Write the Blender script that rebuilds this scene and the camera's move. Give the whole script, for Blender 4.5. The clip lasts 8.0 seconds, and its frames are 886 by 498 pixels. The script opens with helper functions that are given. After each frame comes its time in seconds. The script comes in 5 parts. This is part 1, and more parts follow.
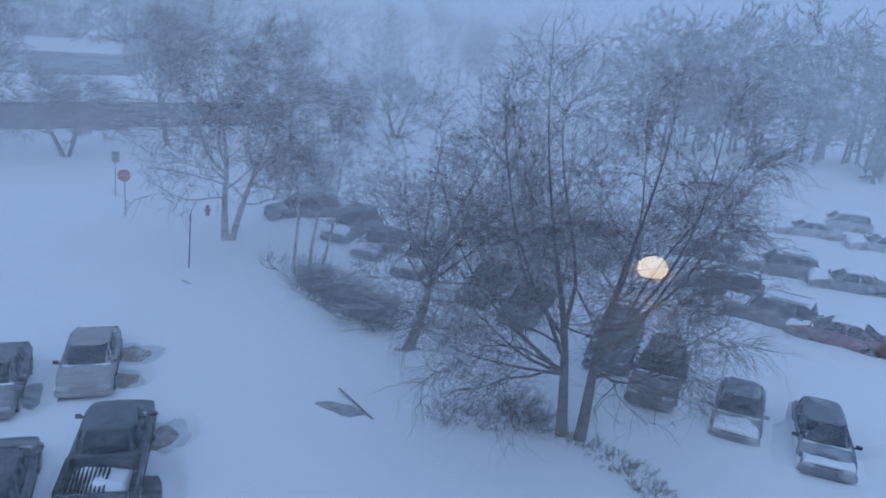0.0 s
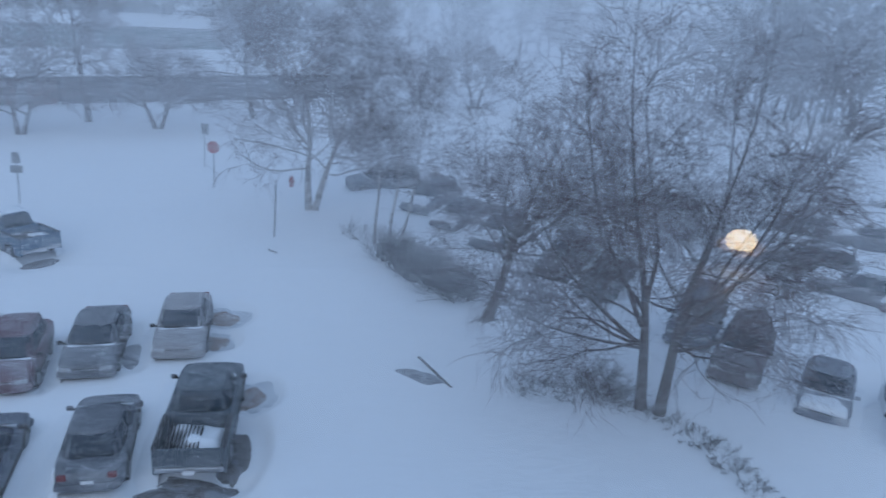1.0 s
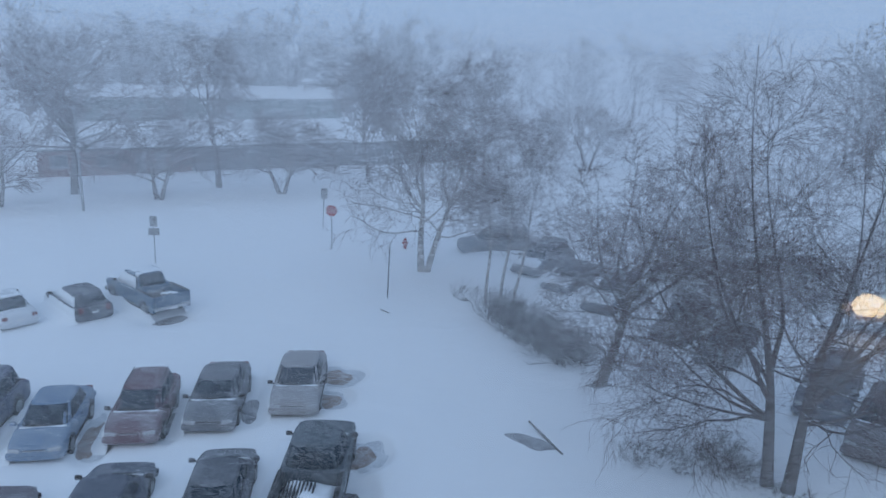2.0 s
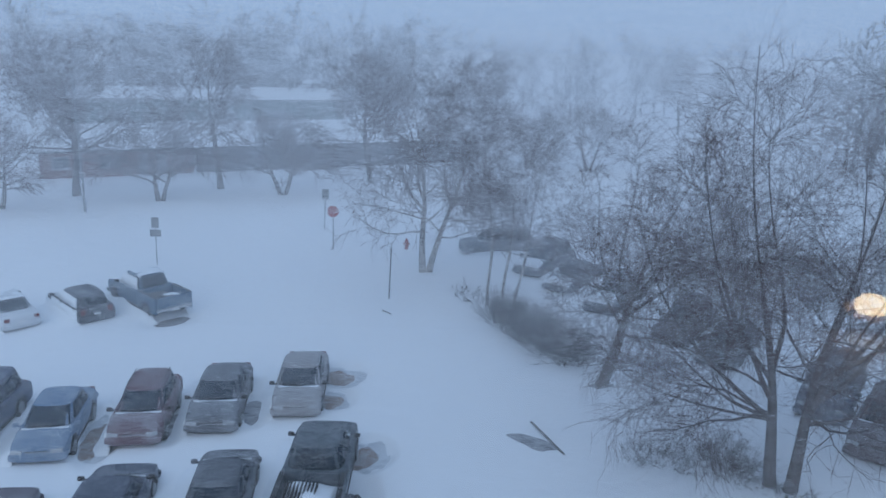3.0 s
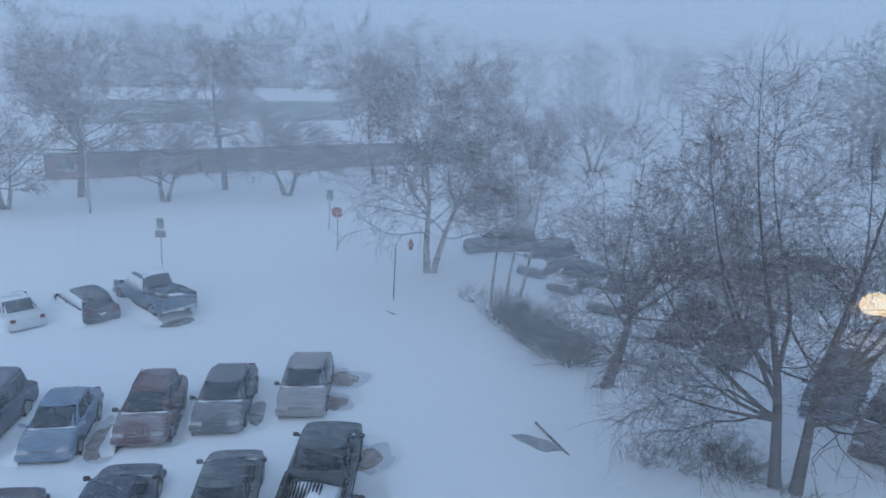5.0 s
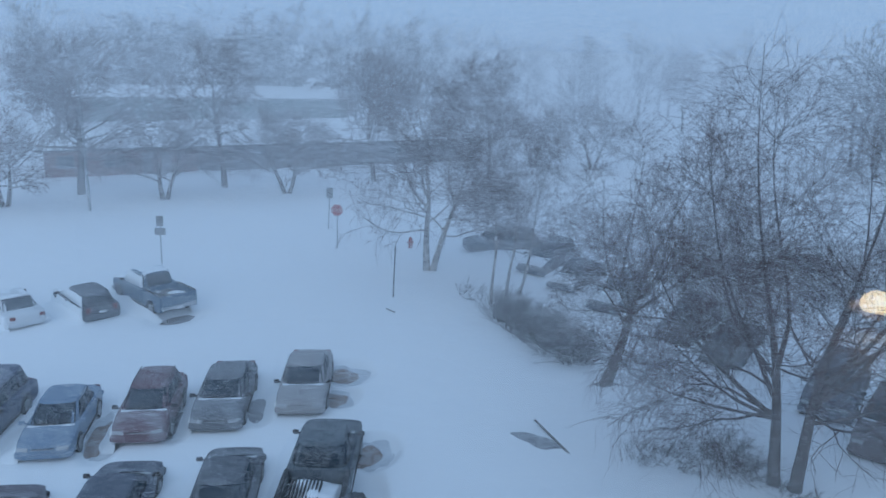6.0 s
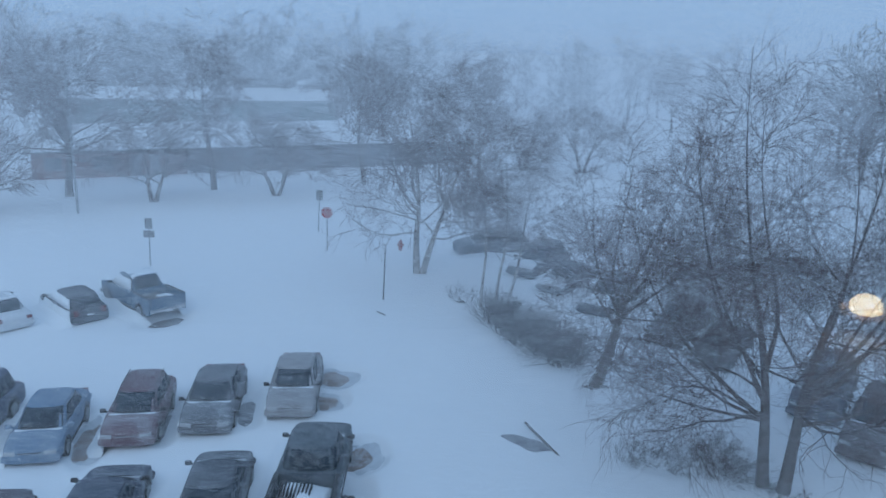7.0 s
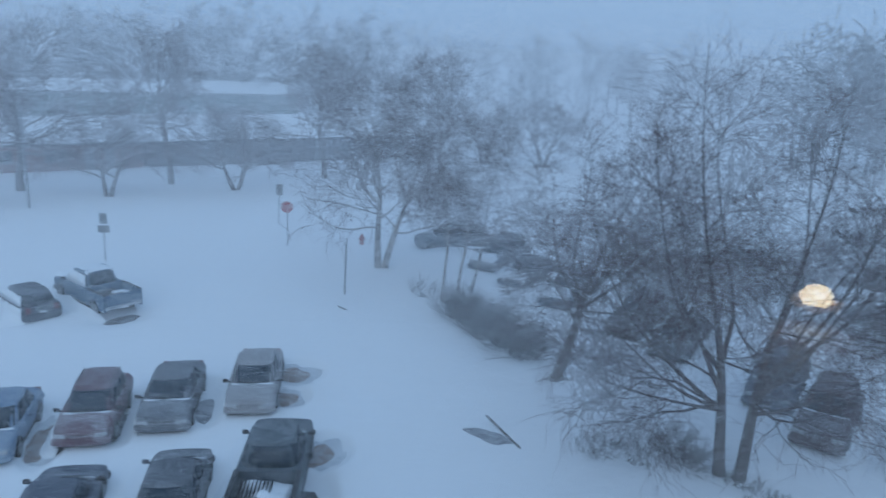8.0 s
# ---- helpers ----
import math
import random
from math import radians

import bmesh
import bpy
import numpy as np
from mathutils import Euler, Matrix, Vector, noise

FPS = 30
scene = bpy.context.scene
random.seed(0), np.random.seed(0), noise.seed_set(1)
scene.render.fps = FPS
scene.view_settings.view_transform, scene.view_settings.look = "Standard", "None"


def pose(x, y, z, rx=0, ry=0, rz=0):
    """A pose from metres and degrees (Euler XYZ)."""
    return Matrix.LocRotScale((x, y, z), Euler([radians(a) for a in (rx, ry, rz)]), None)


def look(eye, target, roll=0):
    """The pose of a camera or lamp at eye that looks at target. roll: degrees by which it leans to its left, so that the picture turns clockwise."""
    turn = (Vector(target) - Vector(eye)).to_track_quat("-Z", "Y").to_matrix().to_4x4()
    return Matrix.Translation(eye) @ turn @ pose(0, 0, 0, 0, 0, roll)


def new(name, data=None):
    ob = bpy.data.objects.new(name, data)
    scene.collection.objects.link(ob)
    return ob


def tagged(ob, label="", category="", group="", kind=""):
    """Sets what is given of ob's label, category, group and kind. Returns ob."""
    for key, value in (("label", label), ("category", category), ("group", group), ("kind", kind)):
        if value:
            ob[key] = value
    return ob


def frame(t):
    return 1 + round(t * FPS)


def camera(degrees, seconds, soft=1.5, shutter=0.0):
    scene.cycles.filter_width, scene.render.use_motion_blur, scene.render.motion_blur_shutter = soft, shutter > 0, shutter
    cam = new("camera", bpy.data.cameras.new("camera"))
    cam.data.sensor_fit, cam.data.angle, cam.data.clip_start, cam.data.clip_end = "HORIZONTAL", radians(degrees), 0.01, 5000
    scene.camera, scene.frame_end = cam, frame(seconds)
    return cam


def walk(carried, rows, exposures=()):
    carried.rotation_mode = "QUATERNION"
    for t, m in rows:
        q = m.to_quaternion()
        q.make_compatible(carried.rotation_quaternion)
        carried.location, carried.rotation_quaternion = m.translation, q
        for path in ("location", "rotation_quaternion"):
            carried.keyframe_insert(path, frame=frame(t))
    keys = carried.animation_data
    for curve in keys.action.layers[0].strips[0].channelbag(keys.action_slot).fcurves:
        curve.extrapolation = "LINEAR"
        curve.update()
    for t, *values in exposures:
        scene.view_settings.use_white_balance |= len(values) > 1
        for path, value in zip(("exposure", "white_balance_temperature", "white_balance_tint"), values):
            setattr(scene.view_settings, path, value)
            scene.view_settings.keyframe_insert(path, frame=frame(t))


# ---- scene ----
FOV = 59.6
cam = camera(FOV, 8.0, soft=1.6, shutter=0.5)
PATH = [
    (0, (0.082, 0.179, 12.974), (0.583, 2.032, 12.413), 5.0),
    (0.5, (0.033, 0.123, 12.979), (0.471, 1.975, 12.364), 4.9),
    (1, (-0.016, 0.042, 13.013), (0.29, 1.91, 12.367), 3.8),
    (1.5, (-0.03, 0.029, 13.008), (0.101, 1.948, 12.459), 3.0),
    (2, (-0.007, -0.011, 13.025), (0.01, 1.924, 12.519), 1.7),
    (3.5, (-0.016, -0.02, 13.026), (-0.002, 1.916, 12.522), 1.5),
    (4, (-0.021, -0.024, 13.019), (-0.006, 1.912, 12.517), 1.5),
    (4.5, (-0.025, -0.041, 13.027), (-0.021, 1.896, 12.526), 1.4),
    (6, (-0.034, -0.051, 13.03), (-0.03, 1.883, 12.522), 1.5),
    (6.5, (-0.038, -0.047, 13.03), (-0.017, 1.889, 12.528), 1.7),
    (7, (-0.046, -0.053, 13.032), (-0.016, 1.883, 12.531), 1.7),
    (7.5, (-0.038, -0.044, 13.034), (-0.012, 1.892, 12.535), 1.5),
    (8, (-0.009, -0.007, 13.013), (0.119, 1.922, 12.501), 2.2),
]
# the clip's white balance drifts a little on the way
walk(cam, [(t, look(eye, target, roll)) for t, eye, target, roll in PATH], [(0.0, 0.11, 5750, 13), (0.5, 0.23, 6150, 13), (1.0, 0.21, 6220, 11), (1.4, 0.23, 6400, 11), (2.0, 0.25, 6500, 10), (4.7, 0.25, 6500, 10), (6.0, 0.25, 6130, 5), (8.0, 0.21, 6080, 4)])

# ---- world, sun ----
world = bpy.data.worlds.new("blizzard_sky")
scene.world = world
world.use_nodes = True
wn, wl = world.node_tree.nodes, world.node_tree.links
wn.clear()
sky = wn.new("ShaderNodeTexSky")
sky.sky_type = "NISHITA"
sky.sun_disc = False
sky.sun_elevation, sky.sun_rotation = radians(18), radians(200)
sky.air_density, sky.dust_density = 1.0, 4.0
clear = wn.new("ShaderNodeBackground")
clear.inputs["Strength"].default_value = 0.05
cloud = wn.new("ShaderNodeBackground")
cloud.inputs["Color"].default_value = (0.43, 0.64, 0.985, 1)
cloud.inputs["Strength"].default_value = 0.74
both = wn.new("ShaderNodeMixShader")
both.inputs[0].default_value = 0.9
wout = wn.new("ShaderNodeOutputWorld")
wl.new(sky.outputs[0], clear.inputs["Color"])
wl.new(clear.outputs[0], both.inputs[1])
wl.new(cloud.outputs[0], both.inputs[2])
wl.new(both.outputs[0], wout.inputs["Surface"])

sun_data = bpy.data.lights.new("overcast_sun", "SUN")
sun_data.energy, sun_data.angle, sun_data.color = 0.5, radians(60), (0.82, 0.93, 1.0)
sun = new("overcast_sun", sun_data)
sun.matrix_world = pose(0, 0, 60, 50, 0, -20)


# ---- materials ----
def mat(name, base, rough=0.7, metal=0.0, grain=0.25, scale=6.0, bump=0.15, stain=0.0, stain_scale=0.8,
        stain_colour=None, coat=0.0, island=0.0, transmission=0.0):
    """A surface with grain at one scale, stains at a larger one, and a fine relief."""
    m = bpy.data.materials.new(name)
    m.use_nodes = True
    nodes, links = m.node_tree.nodes, m.node_tree.links
    bsdf = nodes["Principled BSDF"]
    bsdf.inputs["Roughness"].default_value = rough
    bsdf.inputs["Metallic"].default_value = metal
    bsdf.inputs["Coat Weight"].default_value = coat
    bsdf.inputs["Transmission Weight"].default_value = transmission
    coord = nodes.new("ShaderNodeTexCoord")
    fine = nodes.new("ShaderNodeTexNoise")
    fine.inputs["Scale"].default_value, fine.inputs["Detail"].default_value = scale, 6
    links.new(coord.outputs["Object"], fine.inputs["Vector"])
    ramp = nodes.new("ShaderNodeMapRange")
    ramp.inputs["From Min"].default_value, ramp.inputs["From Max"].default_value = 0.25, 0.75
    ramp.inputs["To Min"].default_value, ramp.inputs["To Max"].default_value = 1 - grain, 1 + grain
    links.new(fine.outputs[0], ramp.inputs["Value"])
    mul = nodes.new("ShaderNodeVectorMath")
    mul.operation = "SCALE"
    mul.inputs[0].default_value = base
    links.new(ramp.outputs[0], mul.inputs["Scale"])
    colour = mul.outputs[0]
    if stain > 0:
        big = nodes.new("ShaderNodeTexNoise")
        big.inputs["Scale"].default_value, big.inputs["Detail"].default_value = stain_scale, 5
        links.new(coord.outputs["Object"], big.inputs["Vector"])
        cut = nodes.new("ShaderNodeMapRange")
        cut.inputs["From Min"].default_value, cut.inputs["From Max"].default_value = 0.48, 0.62
        cut.inputs["To Max"].default_value = stain
        links.new(big.outputs[0], cut.inputs["Value"])
        mix = nodes.new("ShaderNodeMix")
        mix.data_type = "RGBA"
        links.new(cut.outputs[0], mix.inputs["Factor"])
        links.new(colour, mix.inputs[6])
        mix.inputs[7].default_value = (*(stain_colour or (0.8, 0.82, 0.85)), 1)
        colour = mix.outputs[2]
    links.new(colour, bsdf.inputs["Base Color"])
    if bump > 0:
        rel = nodes.new("ShaderNodeBump")
        rel.inputs["Strength"].default_value, rel.inputs["Distance"].default_value = bump, 0.02
        links.new(fine.outputs[0], rel.inputs["Height"])
        links.new(rel.outputs[0], bsdf.inputs["Normal"])
    return m


SNOW = mat("wind_packed_snow", (0.84, 0.86, 0.88), 0.75, grain=0.03, scale=2.2, bump=0.25, stain=0.25,
           stain_scale=0.09, stain_colour=(0.76, 0.79, 0.83))
CRUST = mat("snow_crust", (0.80, 0.83, 0.86), 0.8, grain=0.06, scale=5, bump=0.4)
ASPHALT = mat("bare_icy_asphalt", (0.15, 0.14, 0.14), 0.6, grain=0.35, scale=7, bump=0.3, stain=0.8, stain_scale=2.4,
              stain_colour=(0.30, 0.32, 0.35))
# grey that paints the shade inside the scoured hollows onto the snow
HOLLOW_SHADE = mat("grey_hollow_shade", (0.60, 0.63, 0.66), 0.5, grain=0.1, scale=4, bump=0.2, stain=0.5, stain_scale=2.2,
            stain_colour=(0.48, 0.51, 0.55))
RUST_ICE = mat("brown_slush", (0.29, 0.23, 0.20), 0.55, grain=0.3, scale=5, bump=0.3, stain=0.75, stain_scale=2.6,
               stain_colour=(0.42, 0.41, 0.42))
ICY = mat("icy_scoured_ground", (0.34, 0.35, 0.37), 0.5, grain=0.2, scale=5, bump=0.3, stain=0.7, stain_scale=3.0,
          stain_colour=(0.13, 0.13, 0.14))
# base lightened to carry some of the near haze in the bark colour
BARK = mat("grey_bark", (0.135, 0.115, 0.112), 0.9, grain=0.45, scale=9, bump=0.5, stain=0.3, stain_scale=1.3,
           stain_colour=(0.20, 0.19, 0.19))
BIRCH = mat("birch_bark", (0.42, 0.40, 0.39), 0.8, grain=0.3, scale=7, bump=0.3, stain=0.75, stain_scale=2.3,
            stain_colour=(0.055, 0.048, 0.046))
SPECKLED = mat("speckled_old_birch_bark", (0.20, 0.185, 0.18), 0.85, grain=0.4, scale=8, bump=0.4, stain=0.8, stain_scale=2.6,
               stain_colour=(0.07, 0.06, 0.058))
# twigs too are lightened in colour for the near haze
TWIG = mat("brown_twigs", (0.165, 0.122, 0.120), 0.9, grain=0.3, scale=3, bump=0)
BRUSH = mat("dead_leaf_brush", (0.20, 0.19, 0.185), 0.9, grain=0.4, scale=4, bump=0, stain=0.5, stain_scale=2.0, stain_colour=(0.4, 0.41, 0.42))
BUSH = mat("dark_shrub_twigs", (0.10, 0.092, 0.09), 0.9, grain=0.35, scale=4, bump=0)
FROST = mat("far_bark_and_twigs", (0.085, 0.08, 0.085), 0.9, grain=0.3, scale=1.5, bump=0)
GLASS = mat("dark_car_glass", (0.028, 0.042, 0.056), 0.25, grain=0.2, scale=3, bump=0, stain=0.10, stain_scale=2.0,
            stain_colour=(0.5, 0.52, 0.55))
GLASS.node_tree.nodes["Principled BSDF"].inputs["Specular IOR Level"].default_value = 0.25
RUBBER = mat("black_rubber", (0.03, 0.03, 0.03), 0.85, grain=0.3, scale=14, bump=0.2)
TRIM = mat("black_plastic_trim", (0.035, 0.035, 0.037), 0.6, grain=0.2, scale=10, bump=0.1)
CHROME = mat("dull_chrome", (0.55, 0.55, 0.56), 0.3, metal=1.0, grain=0.1, scale=8, bump=0.05)
LENS = mat("clear_lamp_lens", (0.45, 0.46, 0.48), 0.15, grain=0.1, scale=12, bump=0.1, coat=0.6)
REDLENS = mat("red_lamp_lens", (0.17, 0.02, 0.022), 0.25, grain=0.1, scale=12, bump=0.1, coat=0.5)
STEEL = mat("galvanised_steel", (0.30, 0.31, 0.32), 0.5, metal=0.6, grain=0.25, scale=12, bump=0.1)
SIGNRED = mat("red_sign_sheet", (0.36, 0.025, 0.03), 0.45, grain=0.08, scale=6, bump=0.03)
SIGNWHITE = mat("white_sign_sheet", (0.75, 0.75, 0.75), 0.5, grain=0.05, scale=6, bump=0.03)
SIGNBACK = mat("grey_sign_back", (0.24, 0.25, 0.26), 0.5, metal=0.4, grain=0.2, scale=5, bump=0.05)
HYDRANT = mat("red_hydrant_paint", (0.30, 0.035, 0.03), 0.5, grain=0.15, scale=9, bump=0.1)
BRICK = mat("red_brown_brick", (0.20, 0.085, 0.075), 0.85, grain=0.25, scale=11, bump=0.3, stain=0.35, stain_scale=0.7,
            stain_colour=(0.30, 0.22, 0.21))
SIDING = mat("grey_siding", (0.15, 0.145, 0.16), 0.8, grain=0.2, scale=4, bump=0.2, stain=0.3, stain_scale=0.5,
             stain_colour=(0.26, 0.26, 0.28))
GREENWALL = mat("grey_green_siding", (0.12, 0.17, 0.16), 0.8, grain=0.2, scale=3, bump=0.2, stain=0.3, stain_scale=0.4,
                stain_colour=(0.24, 0.28, 0.28))
# house panes have the distance haze put into a lighter base colour
PANE = mat("dim_window_glass", (0.10, 0.11, 0.125), 0.12, grain=0.15, scale=2, bump=0, coat=0.5)
WHITEPAINT = mat("white_paint", (0.72, 0.72, 0.72), 0.6, grain=0.06, scale=5, bump=0.08)
WOOD = mat("weathered_board", (0.16, 0.15, 0.145), 0.85, grain=0.4, scale=12, bump=0.3)
PAINTS = {}


def paint(name, rgb, snow=0.25):
    if name not in PAINTS:
        # the bluish offset lifts dark paint, haze over the near lot put into colour
        PAINTS[name] = mat(name, tuple(d + 0.94 * c for c, d in zip(rgb, (0.050, 0.056, 0.064))), 0.6, metal=0.1, grain=0.10, scale=7, bump=0.04, stain=snow, stain_scale=1.1,
                           stain_colour=(0.55, 0.57, 0.60), coat=0.15)
    return PAINTS[name]


# ---- mesh helpers ----
def mesh_object(name, verts, faces, material, parent=None, label="", smooth=True):
    me = bpy.data.meshes.new(name)
    me.from_pydata([tuple(v) for v in verts], [], [tuple(f) for f in faces])
    me.materials.append(material)
    if smooth:
        me.polygons.foreach_set("use_smooth", [True] * len(me.polygons))
    me.update()
    ob = new(name, me)
    if parent is not None:
        ob.parent = parent
    if label:
        tagged(ob, label)
    return ob


def part(name, bm, material, parent=None, label="", smooth=False):
    """Links a bmesh as one mesh object under a thing or a part."""
    bmesh.ops.recalc_face_normals(bm, faces=bm.faces)
    me = bpy.data.meshes.new(name)
    bm.to_mesh(me)
    bm.free()
    me.materials.append(material)
    if smooth:
        me.polygons.foreach_set("use_smooth", [True] * len(me.polygons))
    ob = new(name, me)
    if parent is not None:
        ob.parent = parent
    if label:
        tagged(ob, label)
    return ob


def empty(name, m, label, category, group=""):
    ob = new(name)
    ob.matrix_world = m
    ob.empty_display_size = 0.3
    return tagged(ob, label, category, group)


def box(bm, cx, cy, cz, sx, sy, sz, bevel=0.0, rot=None):
    m = Matrix.Translation((cx, cy, cz)) @ (rot or Matrix()) @ Matrix.Diagonal((sx, sy, sz, 1))
    made = bmesh.ops.create_cube(bm, size=1, matrix=m)
    if bevel > 0:
        edges = list({e for v in made["verts"] for e in v.link_edges})
        bmesh.ops.bevel(bm, geom=edges, offset=bevel, segments=2, affect="EDGES", profile=0.6)
    return bm


def boxed(*args, **kw):
    return box(bmesh.new(), *args, **kw)


def cyl(bm, p, q, r0, r1=None, sides=14):
    p, q = Vector(p), Vector(q)
    d = q - p
    m = Matrix.Translation((p + q) / 2) @ d.to_track_quat("Z", "Y").to_matrix().to_4x4()
    bmesh.ops.create_cone(bm, cap_ends=True, segments=sides, radius1=r0, radius2=r0 if r1 is None else r1,
                          depth=d.length, matrix=m)
    return bm


def cylinder(*args, **kw):
    return cyl(bmesh.new(), *args, **kw)


def loft(rings, close=True, caps=True):
    """A bmesh skin over rings that all have the same number of points."""
    bm = bmesh.new()
    rows = [[bm.verts.new(p) for p in ring] for ring in rings]
    n = len(rows[0])
    for a, b in zip(rows, rows[1:]):
        for i in range(n if close else n - 1):
            j = (i + 1) % n
            bm.faces.new((a[i], a[j], b[j], b[i]))
    if caps:
        bm.faces.new(rows[0])
        bm.faces.new(rows[-1][::-1])
    return bm


def slab(bm, corners, thick):
    """A plate through four corners, thickened along its normal."""
    c = [Vector(p) for p in corners]
    n = (c[1] - c[0]).cross(c[3] - c[0]).normalized() * thick
    lo = [bm.verts.new(p - n) for p in c]
    hi = [bm.verts.new(p + n) for p in c]
    bm.faces.new(lo[::-1])
    bm.faces.new(hi)
    for i in range(4):
        j = (i + 1) % 4
        bm.faces.new((lo[i], lo[j], hi[j], hi[i]))
    return bm


# ---- ground ----
# Cars: kind, x, y, heading of the nose in degrees (0 is +y, counter-clockwise), paint name
SCOURS = []


def snow_height(x, y):
    """The drifted snow surface, scoured out beside the parked cars."""
    z = 0.07 * noise.noise((x * 0.11, y * 0.16, 0.3)) + 0.035 * noise.noise((x * 0.45, y * 0.8, 4.1))
    z += 0.012 * noise.noise((x * 1.7, y * 2.6, 8.0))
    for cx, cy, rx, ry, ca, sa, depth in SCOURS:
        dx, dy = x - cx, y - cy
        if abs(dx) < 4 and abs(dy) < 4:
            u, v = (dx * ca + dy * sa) / rx, (-dx * sa + dy * ca) / ry
            d = u * u + v * v
            if d < 2.2:
                k = min(1.0, (2.2 - d) / 1.5)
                z -= depth * k * k * (3 - 2 * k)
    return z


# ---- cars ----
def half_section(y, w, zb, zs, zt):
    """A closed body section at y: half-width w, bottom zb, shoulder zs, top zt."""
    zm = (zb + zs) / 2
    side = [(0.80 * w, zb), (0.965 * w, zb + 0.10), (w, zm), (0.985 * w, zs - 0.07), (0.93 * w, zs), (0.62 * w, zt)]
    right = [(x, y, z) for x, z in side]
    left = [(-x, y, z) for x, z in side[::-1]]
    return right + [(0, y, zt + 0.02)] + left + [(0, y, zb)]


def between(p, q, r, t, u):
    """A point on the smooth curve through p, q, r, t at u between q and r."""
    return tuple(0.5 * (2 * b + (c - a) * u + (2 * a - 5 * b + 4 * c - d) * u * u + (3 * b - a - 3 * c + d) * u ** 3)
                 for a, b, c, d in zip(p, q, r, t))


def smoothed(rings, along=3, round_=2):
    """Closed rings, made finer along the body and round it by smooth curves."""
    n = len(rings[0])
    fine = [[between(g[i - 1], g[i], g[(i + 1) % n], g[(i + 2) % n], k / round_) for i in range(n) for k in range(round_)] for g in rings]
    out = []
    for i in range(len(fine) - 1):
        a, b, c, d = fine[max(i - 1, 0)], fine[i], fine[i + 1], fine[min(i + 2, len(fine) - 1)]
        out += [[between(*p, k / along) for p in zip(a, b, c, d)] for k in range(along)]
    return out + [fine[-1]]


CABIN_POWER = 5.0


def cabin_ring(x, y0, y1, z, n=40):
    """A ring of a car's cabin: a rectangle with bowed sides and rounded corners."""
    out = []
    for k in range(n):
        c, q = math.cos(math.tau * (k + 0.5) / n), math.sin(math.tau * (k + 0.5) / n)
        out.append((math.copysign(abs(c) ** (2 / CABIN_POWER), c) * x, (y0 + y1) / 2 + math.copysign(abs(q) ** (2 / CABIN_POWER), q) * (y1 - y0) / 2, z))
    return out


def bowed(t):
    return (1 - min(1.0, abs(t)) ** CABIN_POWER) ** (1 / CABIN_POWER)


def glass_sheet(at, u0, u1, v0, v1, nu=8, nv=3):
    """A thin curved pane over at(u, v, lift)."""
    bm = bmesh.new()
    grids = [[[bm.verts.new(at(u0 + (u1 - u0) * i / nu, v0 + (v1 - v0) * j / nv, lift)) for j in range(nv + 1)] for i in range(nu + 1)] for lift in (0.014, -0.004)]
    for g in grids:
        for i in range(nu):
            for j in range(nv):
                bm.faces.new((g[i][j], g[i + 1][j], g[i + 1][j + 1], g[i][j + 1]))
    top, low = grids
    edge = [(i, 0) for i in range(nu)] + [(nu, j) for j in range(nv)] + [(i, nv) for i in range(nu, 0, -1)] + [(0, j) for j in range(nv, 0, -1)]
    for (i, j), (k, l) in zip(edge, edge[1:] + edge[:1]):
        bm.faces.new((top[i][j], top[k][l], low[k][l], low[i][j]))
    return bm


def wheel_on(car, x, y, r, side):
    w = part("wheel", cylinder((x - 0.09, y, r), (x + 0.09, y, r), r, sides=20), RUBBER, car, smooth=False)
    bm = cylinder((x + side * 0.07, y, r), (x + side * 0.105, y, r), r * 0.66, r * 0.60, sides=16)
    cyl(bm, (x + side * 0.10, y, r), (x + side * 0.125, y, r), r * 0.18, sides=8)
    for k in range(5):
        a = k * math.tau / 5
        box(bm, x + side * 0.105, y + 0.36 * r * math.cos(a), r + 0.36 * r * math.sin(a), 0.03, 0.07, r * 0.5,
            rot=Matrix.Rotation(a - math.pi / 2, 4, "X"))
    part("rim", bm, STEEL, w, "snow-dusted steel wheel rim")
    bm = bmesh.new()
    segs = 12
    for k in range(segs):
        a, b = math.pi * k / segs, math.pi * (k + 1) / segs
        slab(bm, [(x + side * 0.075, y + (r + 0.03) * math.cos(a), r + (r + 0.03) * math.sin(a)),
                  (x + side * 0.075, y + (r + 0.03) * math.cos(b), r + (r + 0.03) * math.sin(b)),
                  (x + side * 0.075, y + (r + 0.08) * math.cos(b), r + (r + 0.08) * math.sin(b)),
                  (x + side * 0.075, y + (r + 0.08) * math.cos(a), r + (r + 0.08) * math.sin(a))], 0.02)
    part("wheel_arch", bm, TRIM, car)


